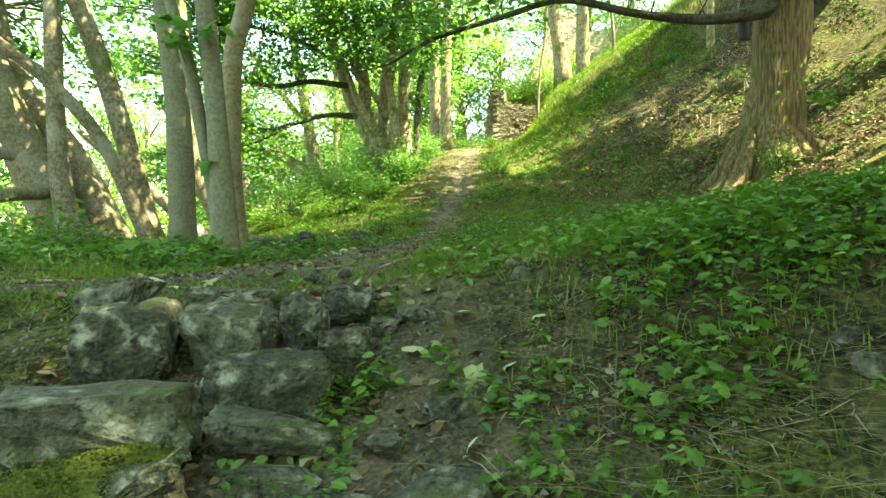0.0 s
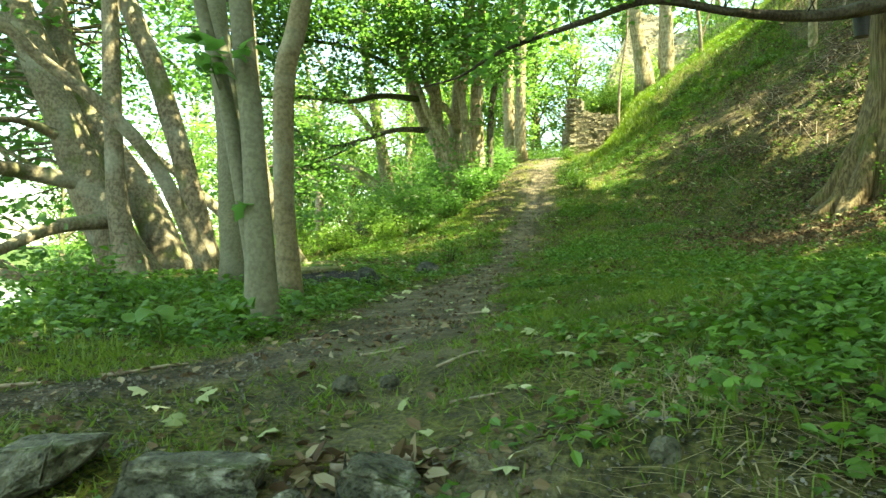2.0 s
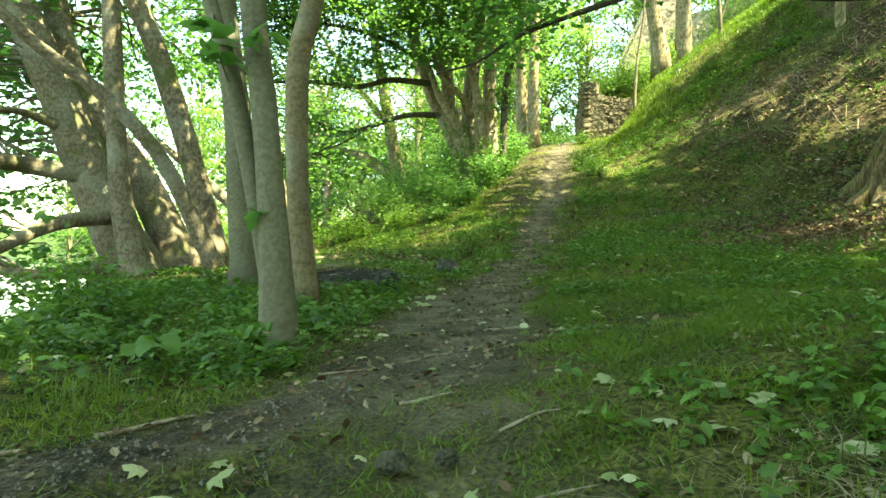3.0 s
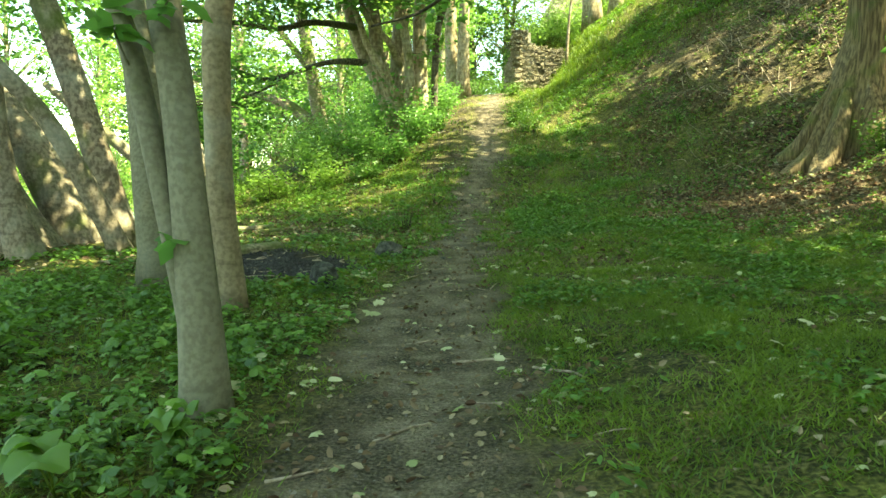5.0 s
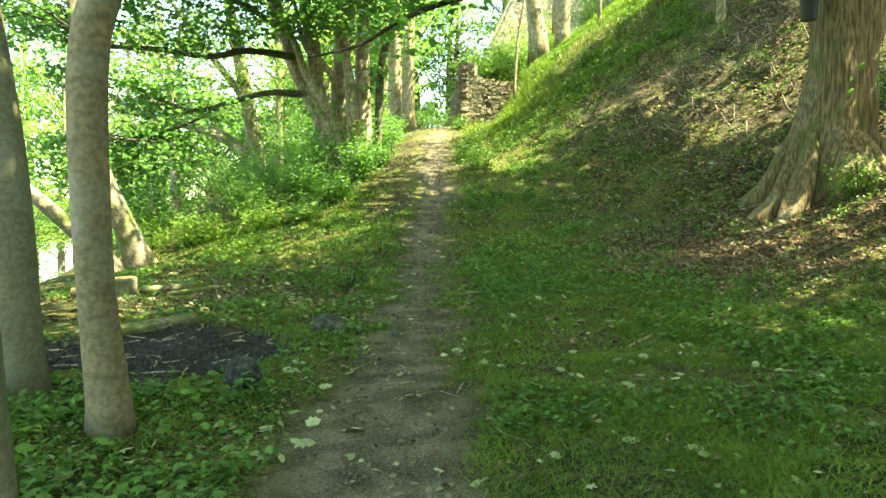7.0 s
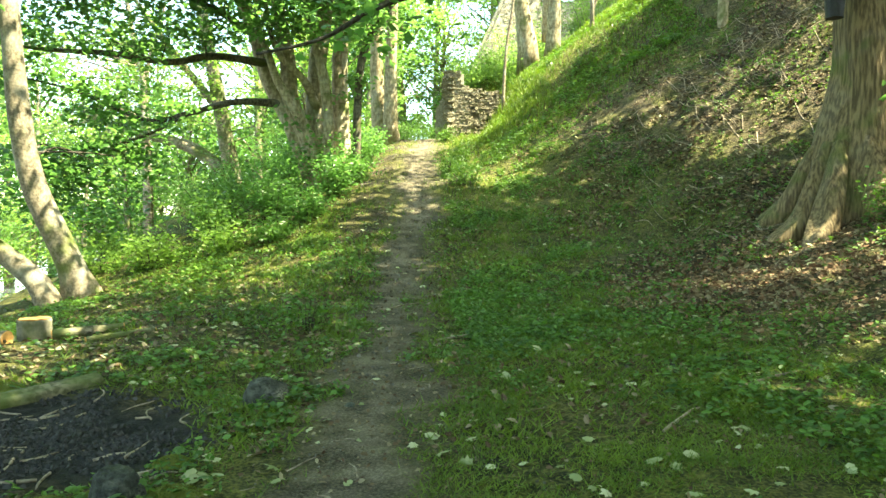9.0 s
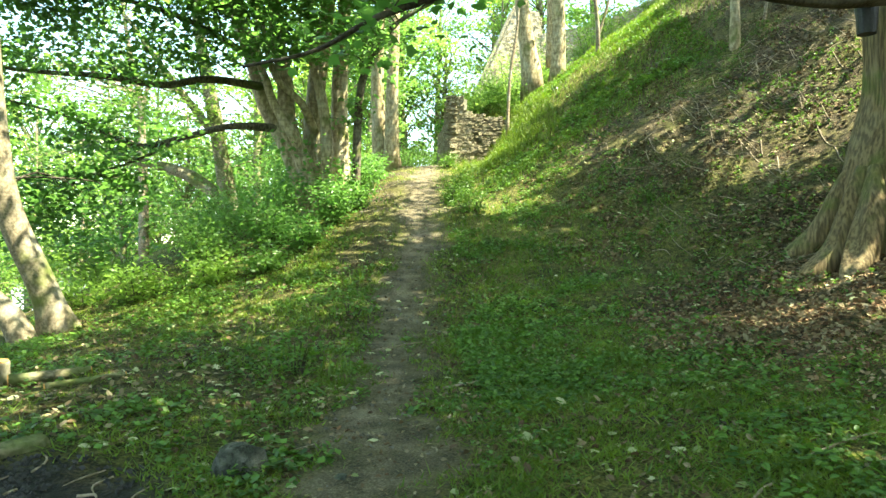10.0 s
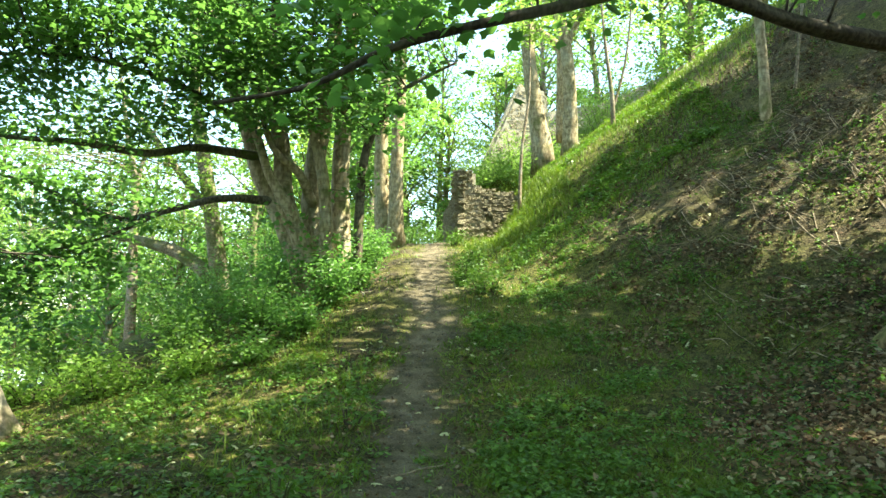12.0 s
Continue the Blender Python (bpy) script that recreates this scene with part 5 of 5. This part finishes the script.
stuff("bramble_plants", *joined([
    sprigs(spread(4200, .9, 4.8, 2.0, 5.4, nettle_zone), .13, .045, 5, OVAL, .45),
    sprigs(spread(3400, .1, 3.8, .9, 4.0, nettle_zone), .12, .046, 4, LOBED, .5),
    sprigs(spread(3000, .1, 2.8, .9, 3.2, nettle_zone), .07, .035, 4, OVAL, .4),
    sprigs(np.array([on_ground(x + a, y + b) for x, y in ((-.62, 2.04), (-.42, 2.18), (-.28, 1.95), (-.2, 2.0), (-.5, 1.6), (-.36, 1.5), (-.22, 2.42)) for a, b in ((0, 0), (.04, .02), (-.03, .03), (.02, -.04), (.06, -.02))]), .10, .042, 6, OVAL, .5),
    sprigs(spread(1300, -1.2, .3, 1.3, 2.7, lambda x, y: np.clip(-.1 + .9 * bumps(x, y, .25, 64), 0, 1)), .08, .04, 5, OVAL, .5)]),
    HERB, "low brambles and nettles covering the bank", "undergrowth")
stuff("ground_ivy", *joined([
    sprigs(spread(8200, -4.6, -1, 3.8, 9.2, ivy_zone), .10, .043, 5, OVAL, .5),
    sprigs(spread(1200, -4.6, -1, 3.6, 9, ivy_zone), .18, .07, 5, LOBED, .4),
    sprigs(spread(900, -2.3, -.9, 8.3, 10.8, lambda x, y: lawn(x, y) * np.clip(1.2 - np.hypot(x + 1.6, y - 9.2), 0, 1)), .1, .05, 4, OVAL)]),
    HERB, "ground ivy and herbs round the beech trunks", "undergrowth")
stuff("herb_cover", *joined([
    sprigs(spread(26000, -.1, 6, 2.6, 13, herb_zone), .07, .05, 4, OVAL, .45),
    sprigs(spread(30000, -7, 0, 9, 20, lambda x, y: np.clip(.2 + 1.0 * bumps(x, y, .7, 42) + .5 * bumps(x, y, .22, 48), .04, 1) * (1 - soil_share(x, y)) * clear(x, y)), .08, .055, 3, ROUGH, .4),
    sprigs(spread(36000, .5, 7, 11, 24, lambda x, y: np.clip(.2 + 1.0 * bumps(x, y, .8, 45) + .6 * bumps(x, y, .25, 46), .03, 1) * np.clip(1.25 - .22 * (x - path_x(y)), .1, 1) * (1 - .9 * np.clip(1.5 - np.hypot((x - 5.1) / 2.3, (y - 13.2) / 2.6), 0, 1)) * (np.abs(x - path_x(y)) > .62)), .085, .062, 4, OVAL, .5),
    sprigs(spread(15000, 3, 12, 13, 27, lambda x, y: np.clip(-.05 + 1.0 * bumps(x, y, 1.1, 47) + .6 * bumps(x, y, .3, 49), .02, 1)), .08, .06, 4, OVAL, .6),
    sprigs(spread(16000, 2.6, 9, 23.5, 31, lambda x, y: np.clip(.3 + 1.1 * bumps(x, y, .9, 72), .03, 1) * (x - path_x(y) > 1.1)), .14, .075, 3, ROUGH, .5),
    sprigs(spread(7000, 1.2, 7, 6.5, 13, lambda x, y: np.clip(1.2 - np.hypot((x - 3.9) / 2.4, (y - 9.4) / 2.2), 0, 1) * np.clip(.4 + 1.2 * bumps(x, y, .5, 54), 0, 1)), .10, .065, 4, OVAL, .4)]),
    HERB, "low green herbs among grass and leaf litter", "undergrowth")


def flat_leaves(p, size, shape=LOBED, rough=.35):
    n = rng.normal(0, rough, (len(p), 3)) + np.array([0, 0, 1])
    return scatter(p + np.array([0, 0, .012]), n, size * rng.uniform(.5, 1.3, len(p)), shape)


stuff("leaf_litter", *joined([
    flat_leaves(spread(52000, 2.4, 12, 12, 26, lambda x, y: np.clip(.05 + .5 * soil_share(x, y) + .7 * bumps(x, y, .5, 62), 0, 1) * (x > 3)), .085, OVAL, .8),
    flat_leaves(spread(13000, -6.5, 2, 9, 18, lambda x, y: np.clip(.25 + .5 * soil_share(x, y) + .4 * bumps(x, y, .6, 65), 0, 1) * (np.hypot(x + 2.6, y - 9.4) > 1.2) * (np.abs(x - path_x(y)) > .5)), .07, OVAL, .6),
    flat_leaves(spread(5200, -3.5, 5, 2.6, 12, lambda x, y: np.clip(.3 + .9 * bumps(x, y, .5, 71), 0, 1) * clear(x, y) * (np.hypot(x + 2.6, y - 9.4) > 1.2)), .05, OVAL, .8),
    flat_leaves(spread(6000, -1.4, .8, 2.6, 20, lambda x, y: .6 * soil_share(x, y)), .04, OVAL, .6),
    flat_leaves(spread(1500, -1.5, .6, 1.2, 2.9, lambda x, y: np.clip(.5 + .8 * bumps(x, y, .2, 63), 0, 1)), .04, OVAL, .7),
    flat_leaves(spread(110, -1.3, .4, 1.3, 2.4, lambda x, y: .8 + 0 * x), .06, LOBED, .8),
    flat_leaves(spread(130, -.6, -.2, 2.5, 2.7, lambda x, y: .8 + 0 * x), .06, OVAL, .7)]),
    DRY, "brown dead leaves strewn over soil", "leaf litter")
stuff("russet_litter", *joined([
    flat_leaves(spread(36000, 2.4, 9, 9.4, 15.6, lambda x, y: np.clip(1.6 - 1.3 * np.hypot((x - 5.1) / 2.6, (y - 13.2) / 2.8), 0, 1) * (.6 + .4 * bumps(x, y, .4, 61))), .055, OVAL, .6),
    flat_leaves(spread(260, 2.4, 8, 10.6, 15, lambda x, y: np.clip(1.3 - np.hypot((x - 5.2) / 2.6, (y - 13) / 1.9), 0, 1)), .10, LOBED, .4)]),
    RUSSET, "deep russet leaf litter under the great maple", "leaf litter")
stuff("fallen_leaves", *joined([
    flat_leaves(spread(5000, -4.5, 6, 2.6, 13, lambda x, y: (.55 - .38 * soil_share(x, y)) * np.clip(.6 + .8 * bumps(x, y, .9, 66), .15, 1) * (np.hypot(x + 2.6, y - 9.4) > 1.1)), .08, LOBED, .3),
    flat_leaves(spread(60, -1.1, .3, 1.3, 2.6, lambda x, y: .8 + 0 * x), .07, LOBED, .5),
    flat_leaves(spread(1500, -5, 8, 12, 22, lambda x, y: .6 + 0 * x), .09, LOBED, .35)]),
    FRESH_FALLEN, "pale fallen sycamore leaves on path and grass", "leaf litter")


def crumbs(p, size, flat=.6):
    tet = (np.array([[-.5, -.4, 0], [.5, -.35, 0], [.05, .5, 0], [.0, .0, .6], [-.2, .3, .45]]), np.array([[0, 1, 3], [1, 2, 3], [2, 4, 3], [4, 0, 3], [2, 0, 4]]))
    return scatter(p - np.array([0, 0, .003]), rng.normal(0, .3, (len(p), 3)) + np.array([0, 0, 1]), size * rng.uniform(.4, 1.4, len(p)) ** 1.5, tet)


stuff("gravel", *joined([
    crumbs(spread(5000, -1.5, .6, 1.2, 10, lambda x, y: soil_share(x, y) * np.clip(.3 + .9 * bumps(x, y, .4, 67), .05, 1)), .016),
    crumbs(spread(9000, -1.5, .7, 1.1, 2.8, lambda x, y: .8 + 0 * x), .011),
    crumbs(spread(6000, -2.8, -1.0, 2.2, 4.4, lambda x, y: soil_share(x, y)), .014),
    crumbs(spread(7000, -.8, 2.2, 10, 30, lambda x, y: soil_share(x, y) * np.clip(.4 + .8 * bumps(x, y, .5, 68), .05, 1)), .034)]),
    GRAVEL, "small loose stones pressed into the path", "gravel")
stuff("charcoal", *crumbs(spread(24000, -3.9, -1.3, 8.3, 10.5, lambda x, y: np.clip(1.25 - np.hypot((x + 2.6) / 1.0, (y - 9.4) / .9), 0, 1) * np.clip(.5 + bumps(x, y, .3, 48), 0, 1)), .03), CHAR, "black charred wood chips of an old fire", "charcoal")


# ---- bushes ----
def bush(x, y, wide, tall, seed, label, leaf=LEAF, count=1400, size=.07, category="bush", shape=OVAL):
    r = np.random.default_rng(seed)
    z = height(x, y)
    thing = base("bush", x, y, z, label, category, "bushes along the path")
    wood, cs, ns = [], [], []
    stems = max(7, int(9 * wide))
    for k in range(stems):
        a, d = r.uniform(0, 2 * np.pi), wide * r.uniform(.2, 1)
        e = np.array([x + d * np.cos(a), y + d * np.sin(a), z + tall * r.uniform(.35, 1) * (1.1 - .4 * d / wide)])
        s = np.array([x + d * .3 * np.cos(a), y + d * .3 * np.sin(a), z - .1])
        m1 = s * .45 + e * .55 + np.array([0, 0, .12 * tall])
        wood.append(tube(spline([(*s, .014), (*m1, .009), (*e, .003)], 4), 5))
        n = count // stems
        t = r.uniform(.1, 1, n)
        off = r.normal(size=(n, 3)) * np.array([.2, .2, .14]) * (.6 + wide * .5)
        cs.append(e * t[:, None] + s * (1 - t[:, None]) + np.array([0, 0, .1 * tall]) + off)
        ns.append(r.normal(size=(n, 3)) * .55 + np.array([0, 0, 1]))
    v, f = joined(wood)
    tagged(mesh_object("stalkwork", v, f, DARK, thing, smooth=True), kind="stuff")
    cs, ns = np.vstack(cs), np.vstack(ns)
    ok = cs[:, 2] > ground(cs[:, 0], cs[:, 1])
    v, f = scatter(cs[ok], ns[ok], size * r.uniform(.6, 1.4, ok.sum()), shape)
    mesh_object("leaves", v, f, leaf, thing)
    return thing


for k, (x, y, w, h, leaf, n) in enumerate([
        (-2.5, 18.9, .5, .6, MID_LEAF, 900), (-1.9, 20.0, .55, .7, LEAF, 1300), (-3.6, 18.9, .6, .6, LIGHT_LEAF, 1000), (-4.9, 19.0, .7, .7, LIGHT_LEAF, 1200), (-6.2, 19.6, .7, .6, LIGHT_LEAF, 1000),
        (-1.5, 21.4, .6, 1.0, LEAF, 1700), (-2.8, 20.8, .8, 1.0, LEAF, 2000), (-4.1, 20.8, .9, .9, MID_LEAF, 1800), (-1.1, 22.6, .55, 1.1, LEAF, 1600), (-2.9, 22.6, .9, 1.5, LEAF, 2200),
        (-.75, 24.8, .6, 1.0, LEAF, 1600), (-4.6, 22.8, 1.1, 1.4, MID_LEAF, 2200), (-.5, 26.6, .6, 1.0, LEAF, 1600), (-6.6, 21.8, 1.0, .8, LIGHT_LEAF, 1400), (-2.6, 25.6, 1.0, 1.8, LEAF, 2200), (-.4, 31.5, .8, 1.2, LIGHT_LEAF, 1600),
        (-4.8, 25.6, 1.2, 1.6, MID_LEAF, 2200), (-8.4, 23, 1.2, .8, MID_LEAF, 1600), (-7.4, 14.6, .6, .5, LIGHT_LEAF, 1000),
        (-3.6, 28, 1.4, 2.2, LEAF, 2400), (-6.2, 27.5, 1.3, 1.3, MID_LEAF, 2000), (-1.4, 28.3, .8, 1.4, LEAF, 1800), (.6, 37, 1.6, 2.2, MID_LEAF, 2600), (2.6, 40, 1.6, 2.4, MID_LEAF, 2600), (-1.4, 34, 1.4, 2, MID_LEAF, 2400)]):
    bush(x, y, w, h, 200 + k, "leafy green bush on the slope beside the path" if leaf is LEAF else "bright yellow-green leafy bush on the slope", leaf, n, .085)
for k, (x, y, w, h, n) in enumerate([(1.75, 20.9, .42, .55, 900), (1.55, 22.2, .4, .5, 800), (1.95, 28.3, .4, .45, 700), (2.0, 24, .4, .45, 700), (-4.3, 6.9, .5, .45, 900), (-3.4, 5.9, .45, .4, 900), (-1.2, 12.6, .22, .4, 260), (-.75, 15.2, .25, .35, 240), (6.95, 13.75, .32, .7, 900)]):
    bush(x, y, w, h, 260 + k, "small tuft of low leafy growth", HERB, n, .06, "shrub")
for k, (x, y, z0) in enumerate([(3.3, 30.6, 0), (3.9, 31.6, 0), (4.6, 33.4, 0), (4.4, 32, 0), (3.4, 33, 0), (5.2, 34, 0), (7.5, 36, 0), (8.5, 41, 0), (11, 42, 0), (13, 42, 0), (10, 37, 0), (15, 42, 0), (5.2, 43, 0), (6.4, 43.6, 0), (7.6, 43.8, 0), (9.2, 43.5, 0), (6.0, 38, 0), (4.6, 37, 0)]):
    bush(x, y, 1.0 + .05 * k, 1.0 + .16 * k, 280 + k, "bright sunlit shrub on the terrace by the ruin", LIGHT_LEAF, 1700, .1)


# ---- broad-leaved plants ----
def broad_leaf_plant(x, y, reach, count, seed):
    """A plant of large round leaves on short stalks."""
    r = np.random.default_rng(seed)
    z = height(x, y)
    thing = base("butterbur", x, y, z, "low plant with large pale green round leaves", "plant", "broad-leaved plants")
    for k in range(count):
        a, d = r.uniform(0, 2 * np.pi), reach * r.uniform(.3, 1)
        tip = np.array([x + d * np.cos(a), y + d * np.sin(a), z + r.uniform(.12, .2)])
        stalk = spline([(x, y, z - .02, .005), (*(np.array([x, y, z + .1]) * .5 + tip * .5), .004), (*tip, .003)], 4)
        mesh_object("stalk", *tube(stalk, 5), GRASS, thing, smooth=True)
        t = np.linspace(0, 2 * np.pi, 18, endpoint=False)
        rad = reach * r.uniform(.55, .8) * (1 - .35 * np.exp(-((t - np.pi) / .35) ** 2)) * (1 + .06 * np.sin(7 * t + k))
        lx, ly = np.cos(t) * rad, np.sin(t) * rad
        turn = a + r.uniform(-.4, .4)
        wx, wy = lx * np.cos(turn) - ly * np.sin(turn), lx * np.sin(turn) + ly * np.cos(turn)
        rim = np.stack([tip[0] + wx, tip[1] + wy, tip[2] + .03 * np.sin(3 * t) + .25 * (wx * np.cos(a) + wy * np.sin(a)) * -.6], -1)
        v = np.vstack([tip[None], tip[None] * .5 + rim * .5 + np.array([0, 0, .012]), rim])
        i = np.arange(18)
        f = np.vstack([np.stack([0 * i, i + 1, (i + 1) % 18 + 1], -1), np.stack([i + 1, i + 19, (i + 1) % 18 + 19], -1), np.stack([i + 1, (i + 1) % 18 + 19, (i + 1) % 18 + 1], -1)])
        mesh_object("leaf", v, f, HERB, thing, smooth=True)
    return thing


broad_leaf_plant(-1.95, 4.45, .13, 3, 1)
broad_leaf_plant(-1.62, 4.75, .09, 4, 2)
